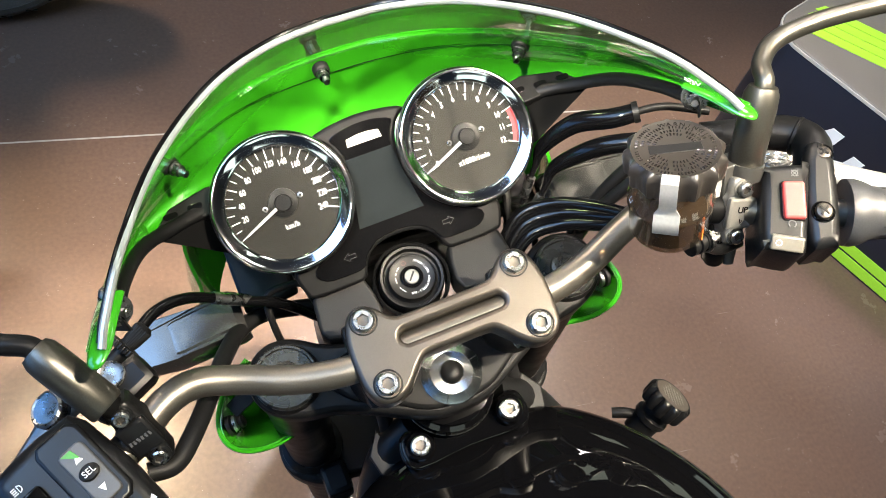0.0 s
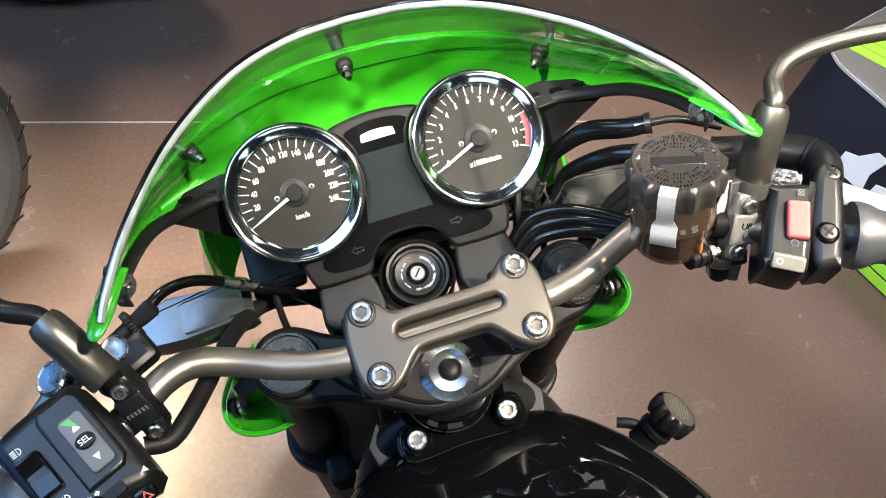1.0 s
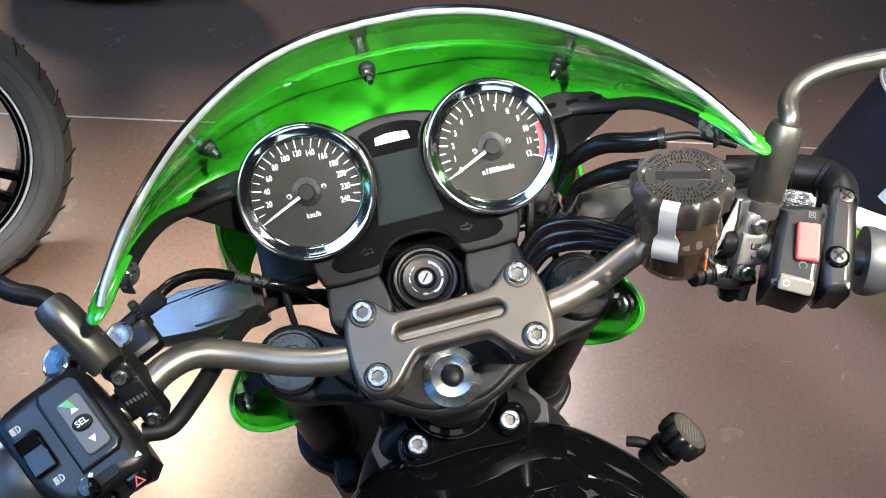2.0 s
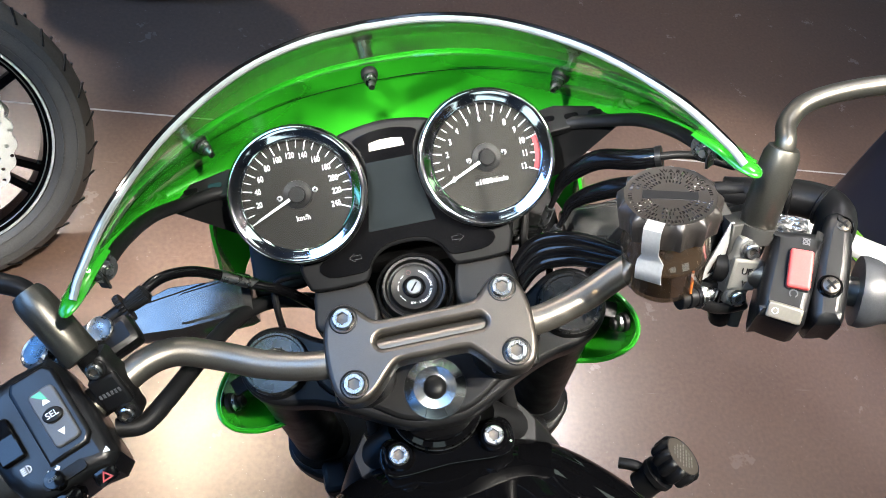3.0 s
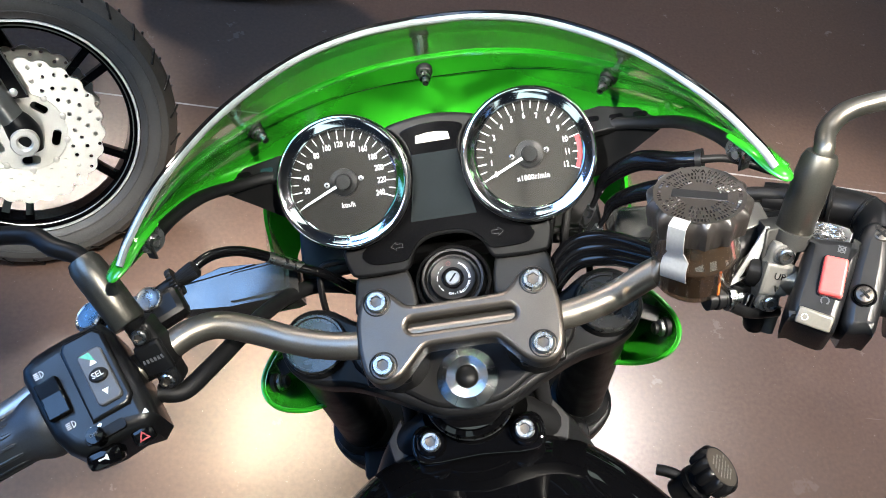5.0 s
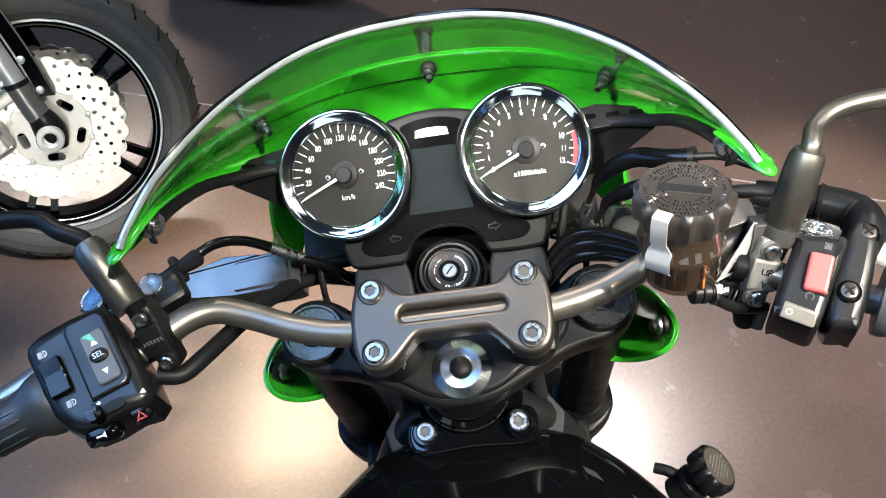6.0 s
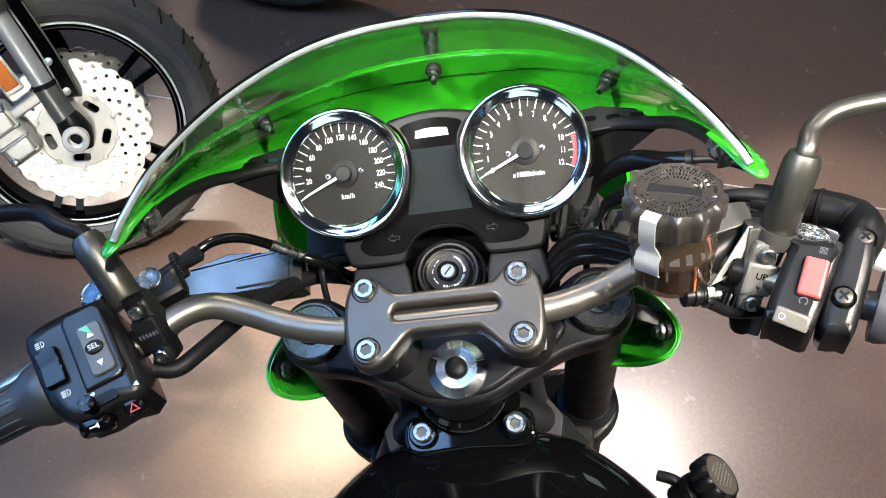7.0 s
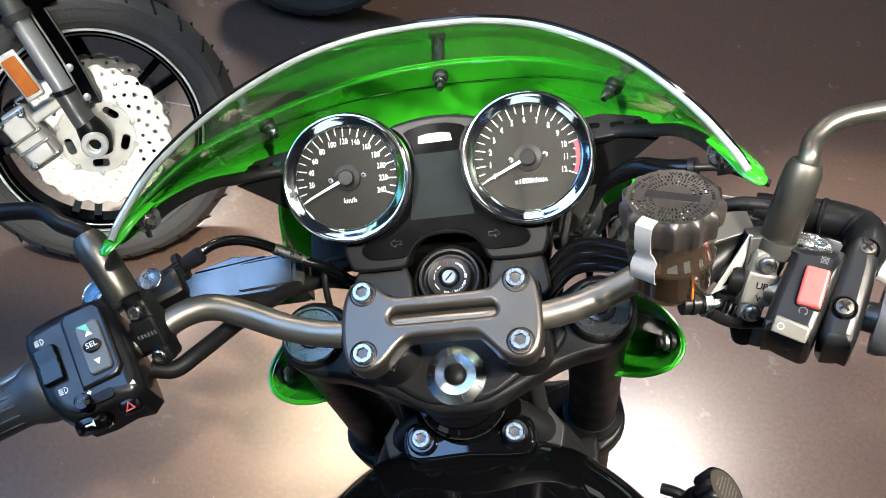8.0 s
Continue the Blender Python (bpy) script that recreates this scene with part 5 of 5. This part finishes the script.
cyl = part("master_cylinder", tube([(0.262, 0.060, 0.094), (0.235, 0.058, 0.094), (0.212, 0.046, 0.098), (0.196, 0.034, 0.100)], [0.013, 0.013, 0.012, 0.0115], 18, 6), SATIN, bike, "black brake master cylinder")
bj = part("banjo_bolt", moved(lathe([(0.0072, -0.016), (0.0078, -0.0155), (0.0078, -0.012), (0.0066, -0.0115), (0.0066, -0.0095), (0.0080, -0.009), (0.0080, -0.006), (0.0066, -0.0055), (0.0066, -0.003), (0.0074, -0.0025), (0.0074, 0.0), (0, 0.0)], 28), aim((0.1930, 0.0045, 0.1240), (0.95, 0.02, -0.25))), SATIN, cyl, "ringed black hose fitting")
hex_nut((0.1935, 0.0045, 0.1238), (0.95, 0.02, -0.25), 0.0068, 0.006, bj, STEEL)
part("switch_rod", tube([(0.198, 0.002, 0.110), (0.216, -0.001, 0.090), (0.240, 0.001, 0.074)], 0.0042, 12, 5), SATIN, cyl)
part("brake_switch", moved(block(0.022, 0.016, 0.018, 0.003), pose(0.2170, 0.0190, 0.076, 30, 10, -25)), BLACK, cyl)
for k in range(5):
    part("switch_fin", moved(block(0.0016, 0.010, 0.007, 0.0004, 1), pose(0.2120 + 0.0035 * k, 0.0105 - 0.0012 * k, 0.0920 - 0.002 * k, 30, 10, -25)), STEEL if k % 2 else SATIN, cyl)
part("lever_tab", tube([(0.2425, 0.0075, 0.064), (0.2400, 0.0000, 0.055), (0.2370, -0.0080, 0.046)], [0.0052, 0.0048, 0.0044], 12, 4, 0.4), GUN, cyl, "pale cast lever tab")
pin = part("switch_pin", moved(lathe([(0.0072, -0.014), (0.0072, 0.000), (0.0060, 0.0015), (0.0050, 0.0015), (0.0045, 0.0035), (0, 0.004)], 24), aim((0.2310, 0.0000, 0.044), (-0.1, -0.5, 0.8))), BLACK, cyl)
part("lever_root", tube([(0.226, 0.016, 0.062), (0.229, 0.006, 0.052), (0.2310, 0.002, 0.040)], 0.0088, 14, 4), SATIN, cyl)
part("brake_lever", tube([(0.255, 0.078, 0.078), (0.285, 0.072, 0.066), (0.32, 0.050, 0.061), (0.366, 0.016, 0.060), (0.43, -0.030, 0.068)], [0.008, 0.0105, 0.0100, 0.0095, 0.009], 14, 6, 0.55), FORK, bike, "silver brake lever")
part("reservoir_arm", plate([(0.196, 0.050), (0.240, 0.060), (0.236, 0.076), (0.2, 0.078), (0.180, 0.062)], 0.108, 0.112, 0.001), GUN, cyl, "bent reservoir arm")

# a scrap of crumpled wrapping film behind the switch box
film = bmesh.new()
bmesh.ops.create_icosphere(film, subdivisions=4, radius=1.0)
for v in film.verts:
    k = 1 + 0.35 * noise.noise(v.co * 3.1) + 0.22 * noise.noise(v.co * 7.3)
    v.co = Vector((v.co.x * 0.019 * k, v.co.y * 0.0075 * k, v.co.z * 0.008 * k))
part("crumpled_film", moved(film, pose(0.2700, 0.0460, 0.1130, 0, -8, -25)), material("crinkled_clear_film", (0.30, 0.30, 0.30), 0.12, 0.85, grain=0.5, grain_scale=500, bump=1.0, bump_scale=260, stain=0.4, stain_scale=150), bike, "scrap of crumpled clear film", smooth=0)

# brake fluid reservoir
RS = aim((0.1755, 0.0600, 0.185), (0.03, 0.48, 0.87), 0)
res = part("fluid_reservoir", moved(lathe([(0.010, -0.076), (0.025, -0.075), (0.0280, -0.070), (0.0290, -0.048), (0.0304, -0.046), (0.0304, -0.040), (0.0290, -0.038), (0.0290, -0.018)], 56, caps=False), RS), TANKGLASS, bike, "smoked see-through brake fluid reservoir")
part("fluid", moved(lathe([(0.009, -0.075), (0.022, -0.074), (0.0255, -0.070), (0.0255, -0.050), (0, -0.050)], 40), RS), material("dark_fluid", (0.034, 0.021, 0.010), 0.2, stain=0.2, stain_scale=60), res)
part("float_strip", moved(block(0.0022, 0.0015, 0.022, 0.0004, 1), RS @ pose(0.011, -0.0255, -0.058, 0, 0, 20)), AMBER, res)
lid = part("reservoir_lid", moved(lathe([(0.0300, -0.0205), (0.0338, -0.0190, 1), (0.0352, -0.006, 1), (0.0348, -0.002, 1), (0.0322, 0.0008, 0.6), (0.0300, 0.0018), (0.0285, 0.0012), (0, 0.0012)], 156, (13, 0.115, 0.7)), RS), LIDTOP, res, "scalloped black screw lid with moulded lettering")
part("lid_word", moved(ring_words("WARNING!", 0.0052, 0.0254, 80, -10.5), RS @ pose(0, 0, 0.0013)), LABEL, lid, smooth=0)
rnd = random.Random(4)
for rr, n in ((0.0262, 74), (0.0222, 62), (0.0184, 52), (0.0146, 40)):
    gap = rnd.randrange(3, 8)
    for k in range(n):
        a = 360 * k / n
        gap -= 1
        if gap < 0:
            gap = rnd.randrange(3, 9)
            continue
        if (rr > 0.025 and 0 < a < 100) or ((a + 34) % 180 < 30 and rr < 0.023):
            continue
        part("lid_print", moved(block(0.0024, 0.0005 + rnd.random() * 0.0008, 0.0006, 0.00015, 1), RS @ pose(rr * math.cos(radians(a)), rr * math.sin(radians(a)), 0.0013, 0, 0, a)), LABEL, lid, smooth=0)
part("lid_bar", moved(block(0.036, 0.0085, 0.0007, 0.0003, 1), RS @ pose(0, 0, 0.0013, 0, 0, -20)), RUBBER, lid)
clip = [(0.0, 0.0030), (0.0, 0.0005), (0.003, -0.0005), (0.0045, -0.006), (0.0045, -0.020), (0.0015, -0.024), (0.0012, -0.030), (0.0045, -0.034), (0.0045, -0.044), (0.002, -0.047)]
line = [Vector((0, -0.0335 - a, b + 0.002)) for a, b in clip[1:]]
line = [Vector((0, -0.0290, 0.0026))] + line
cl = bmesh.new()
rws = [[cl.verts.new(p + Vector((sx * (0.0058 if b > -0.028 else 0.0088), dy, 0))) for sx, dy in ((-1, 0), (1, 0), (1, -0.0012), (-1, -0.0012))] for p, b in zip(line, [0] + [b for a, b in clip[1:]])]
for a, b in zip(rws, rws[1:]):
    for i in range(4):
        cl.faces.new((a[i], a[(i + 1) % 4], b[(i + 1) % 4], b[i]))
cl.faces.new(rws[0]), cl.faces.new(rws[-1][::-1])
part("lid_clip", moved(cl, RS @ pose(0, 0, 0, 0, 0, -37)), FORK, res, "bright bent steel lid clip", smooth=50)

# cables behind the reservoir
for pts, rr in (([(0.116, 0.116, -0.008), (0.131, 0.133, 0.022), (0.141, 0.143, 0.038), (0.165, 0.144, 0.062), (0.190, 0.132, 0.078), (0.210, 0.127, 0.086)], [0.0022, 0.0026, 0.0062, 0.0083, 0.0083, 0.0076]),
                ([(0.118, 0.103, -0.014), (0.136, 0.117, 0.010), (0.147, 0.126, 0.026), (0.178, 0.120, 0.055), (0.215, 0.105, 0.072)], [0.0022, 0.0026, 0.0062, 0.0081, 0.0076])):
    h = part("sleeved_cable", tube(pts, rr, 18, 8), PIANO, bike, "glossy black sleeved cable")
    part("cable_ferrule", rod(tuple(Vector(pts[0]).lerp(Vector(pts[1]), 0.2)), tuple(Vector(pts[0]).lerp(Vector(pts[1]), 0.75)), 0.0042), STEEL, h)
    part("sleeve_collar", rod(pts[-1], tuple(Vector(pts[-1]).lerp(Vector(pts[-2]), 0.22)), rr[-1] + 0.0012), BLACK, h)
part("cable_tail", tube([(0.208, 0.1275, 0.086), (0.230, 0.122, 0.090), (0.262, 0.106, 0.088)], 0.0032, 12, 6), BLACK, bike)
for k in range(3):
    part("brake_hose", tube([(0.075, 0.06 + 0.008 * k, -0.02), (0.105, 0.083 + 0.010 * k, 0.0), (0.135, 0.080 + 0.010 * k, 0.012), (0.165, 0.062 + 0.008 * k, 0.03), (0.195, 0.040, 0.06)], 0.0058, 14, 8), PIANO, bike, "black hose")
for s, x in ((1, 0.098), (1, 0.112), (-1, 0.095)):
    part("wire_lead", tube([(s * x, 0.150, 0.0), (s * (x - 0.01), 0.115, -0.01), (s * (x - 0.02), 0.08, -0.06)], 0.0036, 10, 6), BLACK, bike)

# ---- other machines and the display stand ----
def wheel_parts(owner, disc=True):
    """A front wheel about its own x axis: tyre with tread cuts, rim, spokes, hub, brake disc."""
    def spin(profile, seg=96):
        return moved(lathe([(r, x) for x, r in profile], seg, ring=profile[-1][1] > 0.001), pose(0, 0, 0, 0, 90, 0))
    prof = [(-0.046, 0.218), (-0.054, 0.232), (-0.060, 0.256), (-0.056, 0.277), (-0.040, 0.292), (-0.020, 0.2985), (0, 0.300), (0.020, 0.2985), (0.040, 0.292), (0.056, 0.277), (0.060, 0.256), (0.054, 0.232), (0.046, 0.218), (0.040, 0.214), (-0.040, 0.214)]
    wh = part("front_wheel", spin([(-0.044, 0.222), (-0.048, 0.222), (-0.049, 0.216), (-0.040, 0.208), (-0.030, 0.200), (0.030, 0.200), (0.040, 0.208), (0.049, 0.216), (0.048, 0.222), (0.044, 0.222)]), GLOSS, owner, "gloss black cast wheel")
    ty = part("tyre", spin(prof, 128), TYRE, wh, "grey-black road tyre")
    cuts = []
    for k in range(30):
        a = 360 / 30 * k
        for s in (-1, 1):
            cuts.append(moved(block(0.040, 0.0055, 0.0046, 0.0012, 1), pose(0, 0, 0, a + (6 if s > 0 else 0), 0, 0) @ pose(s * 0.037, 0, 0.2925, 0, s * 32, s * 38)))
    tr = part("tread", joined(*cuts), BLACK, ty)
    tr["kind"] = "stuff"
    # Two silver rings stand for the highlights along the rim's polished edge
    part("rim_glint_band", spin([(0.0485, 0.2205), (0.0515, 0.219), (0.0515, 0.2155), (0.0485, 0.2145)]), FORK, wh, "polished rim edge with its highlight built as a silver ring")
    part("rim_glint_line", spin([(0.0405, 0.2088), (0.0425, 0.2080), (0.0415, 0.2060), (0.0395, 0.2068)]), FORKTUBE, wh)
    for r in (0.236, 0.262):
        part("sidewall_line", spin([(0.0560 + (r - 0.236) * 0.16, r + 0.0012), (0.0578 + (r - 0.236) * 0.16, r + 0.0008), (0.0578 + (r - 0.236) * 0.16, r - 0.0008), (0.0560 + (r - 0.236) * 0.16, r - 0.0012)]), TYRE, ty)
    for k in range(26):
        if k % 13 < 9:
            part("sidewall_mark", moved(block(0.0012, 0.005, 0.010, 0.0003, 1), pose(0, 0, 0, 4.2 * k + (60 if k > 12 else 0), 0, 0) @ pose(0.0590, 0, 0.249, 0, 4, 0)), TYRE, ty)
    for k in range(5):
        a = 72 * k + 20
        for d in (-7, 7):
            part("spoke", moved(skin([[Vector((x * w, y * w, z)) for x, y in ((-0.014, -0.008), (0.014, -0.008), (0.014, 0.008), (-0.014, 0.008))] for z, w in ((0.04, 1.3), (0.12, 0.9), (0.205, 1.0))]), pose(0, 0, 0, a + d, 0, 0)), GLOSS, wh)
    part("hub", spin([(-0.06, 0.022), (-0.05, 0.045), (0.05, 0.045), (0.06, 0.022), (0.075, 0.022), (0.075, 0.0)], 40), BLACK, wh)
    if disc:
        for s in (-1, 1):
            holes = []
            for k in range(84):
                r = (0.092, 0.105, 0.118, 0.131, 0.141)[k * 2 % 5]
                holes.append(arc(r * math.cos(2 * math.pi * k / 84), r * math.sin(2 * math.pi * k / 84), 0.0041, 0, 315, 8))
            outer = []
            for k in range(192):
                a = 2 * math.pi * k / 192
                outer.append(((0.1500 - 0.0065 * (0.5 + 0.5 * math.cos(24 * a)) ** 1.5) * math.cos(a), (0.1500 - 0.0065 * (0.5 + 0.5 * math.cos(24 * a)) ** 1.5) * math.sin(a)))
            inner = [arc(0, 0, 0.078, 0, 352, 60)]
            dm = pose(s * 0.066, 0, 0, 0, 90, 0)
            dk = part("brake_disc", moved(plate(outer, -0.0025, 0.0025, 0.0005, inner + holes, 1), dm), DISC, wh, "bright drilled petal brake disc", smooth=0)
            carr = []
            for k in range(5):
                carr.append(stadium(0.058 * math.cos(2 * math.pi * k / 5), 0.058 * math.sin(2 * math.pi * k / 5), 0.016, 0.034, 0.007, 4, 72 * k))
            part("disc_carrier", moved(plate(arc(0, 0, 0.079, 0, 352, 60), -0.003, 0.004, 0.001, carr + [arc(0, 0, 0.03, 0, 345, 24)], 1), dm), CALIPER, dk, smooth=0)
            for k in range(10):
                part("disc_rivet", moved(lathe([(0.0062, -0.004), (0.0062, 0.005), (0.0035, 0.0062), (0, 0.006)], 14), dm @ pose(0.0785 * math.cos(2 * math.pi * k / 10), 0.0785 * math.sin(2 * math.pi * k / 10), 0)), CALIPER, dk)
    return wh


other = new("motorcycle")
# Its disc gets its brightness from two added fill spots, not from sun
tagged(other, "dark motorcycle parked alongside with a spot-lit drilled brake disc", "motorcycle")
other.matrix_world = Matrix.Translation((-0.731, 0.882, 0.2423)) @ pose(0, 0, 0, 0, 0, -70.6) @ pose(0, 0, 0, 0, -33, 0) @ Matrix.Scale(0.9615, 4)
wheel_parts(other)
for s in (-1, 1):
    d = Vector((0, -0.42, 0.91))
    fx = s * 0.098
    foot = part("fork_foot", tube([(fx, 0.006, -0.030), (fx, 0.002, 0.0), (fx, -0.006, 0.022), (fx, -0.015, 0.040)], [0.024, 0.031, 0.029, 0.0235], 22, 5), SATIN, other, "satin black fork foot")
    part("axle_end", moved(lathe([(0.027, 0), (0.027, 0.010), (0.025, 0.014), (0.016, 0.015), (0.013, 0.013), (0.012, 0.006), (0, 0.006)], 36), pose(fx + s * 0.022, 0, -0.004, 0, s * 90, 0)), CALIPER, foot, "bright axle end")
    part("fork_sleeve", rod((fx, -0.014, 0.036), (fx, -0.043, 0.104), 0.0240), FORKTUBE, other, "brushed fork foot sleeve")
    part("fork_collar", rod((fx, -0.042, 0.100), (fx, -0.045, 0.110), 0.0246), SATIN, other)
    part("fork_tube", rod((fx, -0.045, 0.108), (fx, -0.106, 0.255), 0.0205), FORK, other, "bright silver fork tube")
    part("fork_seal", rod((fx, -0.104, 0.248), (fx, -0.110, 0.263), 0.0300), GUN, other)
    part("upper_tube", rod((fx, -0.106, 0.255), (fx, -0.37, 0.88), 0.0245), FORKTUBE, other, "grey upper fork tube")
    cal = part("brake_caliper", moved(block(0.050, 0.075, 0.125, 0.014, 3), pose(s * 0.082, -0.128, 0.012, 30, 0, 0)), CALIPER, other, "silver radial brake caliper")
    for z, h in ((-0.036, 0.034), (0.030, 0.046)):
        part("caliper_block", moved(block(0.016, 0.052, h, 0.005), pose(s * 0.108, -0.126, 0.012, 30, 0, 0) @ pose(0, 0, z)), CALIPER, cal)
    for z in (-0.052, -0.018, 0.006, 0.054):
        part("caliper_rib", moved(block(0.012, 0.070, 0.006, 0.002), pose(s * 0.107, -0.128, 0.012, 30, 0, 0) @ pose(0, 0, z)), FORKTUBE, cal)
    for y, z in ((-0.022, 0.052), (-0.022, -0.050), (0.026, 0.050)):
        part("caliper_bolt", moved(lathe([(0.0085, 0), (0.0085, 0.006), (0.006, 0.008), (0.004, 0.005), (0, 0.005)], 20), pose(s * 0.110, -0.128, 0.012, 30, 0, 0) @ pose(0, y, z, 0, s * 90, 0)), STEEL, cal)
    part("caliper_bridge", moved(block(0.060, 0.030, 0.055, 0.006), pose(s * 0.082, -0.172, 0.03, 30, 0, 0)), SATIN, cal)
    part("caliper_arm", moved(block(0.016, 0.10, 0.022, 0.005), pose(s * 0.096, -0.07, 0.075, 30, 0, 0)), CALIPER, cal)
    stay = part("mudguard_stay", skin([[Vector((s * x + a, y + b, z)) for a, b in ((-0.008, -0.024), (0.008, -0.024), (0.008, 0.024), (-0.008, 0.024))] for x, y, z in ((0.084, -0.002, 0.075), (0.084, -0.035, 0.170), (0.080, -0.080, 0.270), (0.074, -0.16, 0.44))]), GLOSS, other, "gloss black mudguard stay", smooth=25)
    part("stay_line", tube([(s * 0.094, -0.012, 0.085), (s * 0.094, -0.042, 0.170), (s * 0.09, -0.085, 0.265)], 0.0022, 8, 4), FORK, stay)
    part("stay_line", tube([(s * 0.093, 0.020, 0.080), (s * 0.093, -0.012, 0.170), (s * 0.089, -0.056, 0.268)], 0.0018, 8, 4), FORKTUBE, stay)
    for yy, zz in ((-0.004, 0.088), (-0.028, 0.150)):
        part("stay_bolt", moved(lathe([(0.008, 0), (0.008, 0.005), (0.005, 0.007), (0, 0.007)], 16), pose(s * 0.092, yy, zz, 0, s * 90, 0)), FORK, stay)
rows = []
for k in range(17):
    a = radians(30 + 118 * k / 16)
    rows.append([Vector((x, 0.335 * (1 - 0.35 * (x / 0.075) ** 2 * 0.2) * math.cos(a), 0.335 * (1 - 0.35 * (x / 0.075) ** 2 * 0.45) * math.sin(a))) for x in np.linspace(-0.075, 0.075, 9)])
part("mudguard", sheet(rows[9:], 0.004, (0, 0, 0)), GLOSS, other, "gloss black mudguard", smooth=60)
part("reflector", moved(block(0.006, 0.030, 0.080, 0.003), pose(0.137, -0.114, 0.146, 27, 0, 0)), ORANGE, other, "orange side reflector")
part("reflector_stay", moved(block(0.008, 0.040, 0.100, 0.004), pose(0.131, -0.114, 0.146, 27, 0, 0)), CALIPER, other)
# Unseen body blocks, down to the handlebar, added to shade the floor
part("engine", moved(block(0.40, 0.50, 0.50, 0.10, 4), pose(0, -0.68, 0.12)), SATIN, other)
part("fuel_tank", moved(block(0.30, 0.55, 0.26, 0.11, 4), pose(0, -0.80, 0.56)), GLOSS, other, "gloss black fuel tank")
part("headlamp", moved(lathe([(0.03, -0.12), (0.075, -0.10), (0.09, -0.03), (0.09, 0.0), (0.07, 0.02), (0, 0.028)], 32), pose(0, -0.22, 0.66, -80, 0, 0)), GLOSS, other)
part("handlebar", tube([(-0.38, -0.52, 0.90), (-0.22, -0.42, 0.88), (0, -0.40, 0.86), (0.22, -0.42, 0.88), (0.38, -0.52, 0.90)], 0.012, 12, 6), SATIN, other)

third = new("motorcycle")
tagged(third, "dark motorcycle parked further off of which a front tyre shows", "motorcycle")
third.matrix_world = Matrix.Translation((-0.451, 1.705, 0.284)) @ pose(0, 0, 0, 0, 0, -84) @ pose(0, 0, 0, 0, -14, 0) @ Matrix.Scale(0.978, 4)
# This wheel's discs and the body below are unseen, added for a solid shadow
wheel_parts(third)
part("engine", moved(block(0.36, 0.50, 0.50, 0.10, 4), pose(0, -0.70, 0.14)), SATIN, third)
part("fuel_tank", moved(block(0.28, 0.55, 0.26, 0.11, 4), pose(0, -0.80, 0.56)), GLOSS, third)
part("headlamp", moved(lathe([(0.03, -0.12), (0.075, -0.10), (0.09, -0.03), (0.09, 0.0), (0.07, 0.02), (0, 0.028)], 32), pose(0, -0.22, 0.66, -80, 0, 0)), GLOSS, third)
for s in (-1, 1):
    part("fork_tube", rod((s * 0.10, 0.0, 0.0), (s * 0.10, -0.36, 0.78), 0.026), GLOSS, third)

# the front wheel under the near machine's own fork
wh = wheel_parts(bike, True)
wh.matrix_local = aim((-0.032, 0.010, -0.802), (0.040, 0.085, 1)) @ Matrix.Scale(0.9615, 4)

# display stand: a low counter with a rounded corner
stand = new("display_stand")
tagged(stand, "low dark display counter with grey top and lime stripes", "display stand")
along = math.degrees(math.atan2(-0.89, 0.45))
stand.matrix_world = Matrix.Translation((1.336, 1.0805, 0)) @ pose(0, 0, 0, 0, 0, along) @ Matrix.Scale(1.1115, 4)
H = 0.38
rc = arc(0.09, 0.09, 0.09, 180, 270, 10)
outline = rc + [(1.6, 0.0), (1.6, 0.9), (0.0, 0.9)]
part("stand_body", plate(outline, 0.0, H - 0.012, 0.001), SIGN, stand, "dark navy counter body", smooth=30)
part("stand_top", plate(outline, H - 0.012, H, 0.004), BOARD, stand, "grey-brown top board", smooth=30)
part("top_edging", plate(inset_loop(outline, -0.003), H - 0.010, H - 0.003, 0.001, [inset_loop(outline, 0.004)]), CREAM, stand, "pale edging strip", smooth=30)
for k, (x, w) in enumerate(((0.24, 0.085), (0.325, 0.06), (0.40, 0.06), (0.485, 0.07), (0.57, 0.05), (0.64, 0.06), (0.72, 0.06), (0.79, 0.03))):
    h = 0.105 if k in (0, 6) else 0.08
    slab = plate([(-w / 2, 0), (w / 2, 0), (w / 2 - 0.012, h * 0.45), (w / 2, h), (w / 2 - 0.03, h), (-w / 6, h * 0.62), (-w / 2, h * 0.5)], 0, 0.002, 0.0004, steps=1)
    part("sign_shape", moved(slab, pose(x, -0.0005, 0.172, 90, 0, 0)), WHITE, stand, "plain white sign shape", smooth=0)
for k in range(2):
    part("side_stripe", moved(plate([(0.09, 0), (1.59, 0), (1.59, 0.028), (0.09, 0.028)], 0, 0.002, 0.0004, steps=1), pose(0, -0.0005, 0.006 + 0.034 * k, 90, 0, 0)), LIME, stand, "lime stripe", smooth=0)
for k in range(4):
    part("top_stripe", moved(plate([(0.0, 0), (0.9 - 0.05 * k, 0), (0.86 - 0.05 * k, 0.030), (0.02, 0.030)], 0, 0.002, 0.0004, steps=1), pose(0.03, 0.055 + 0.036 * k, H - 0.0003, 0, 0, 22)), LIME, stand, "lime stripe", smooth=0)
for k in range(2):
    part("top_shape", moved(plate([(0, 0), (0.022, 0), (0.03, 0.11), (0.008, 0.11)], 0, 0.002, 0.0004, steps=1), pose(0.36 + 0.04 * k, 0.05, H - 0.0003)), WHITE, stand, "plain white mark", smooth=0)
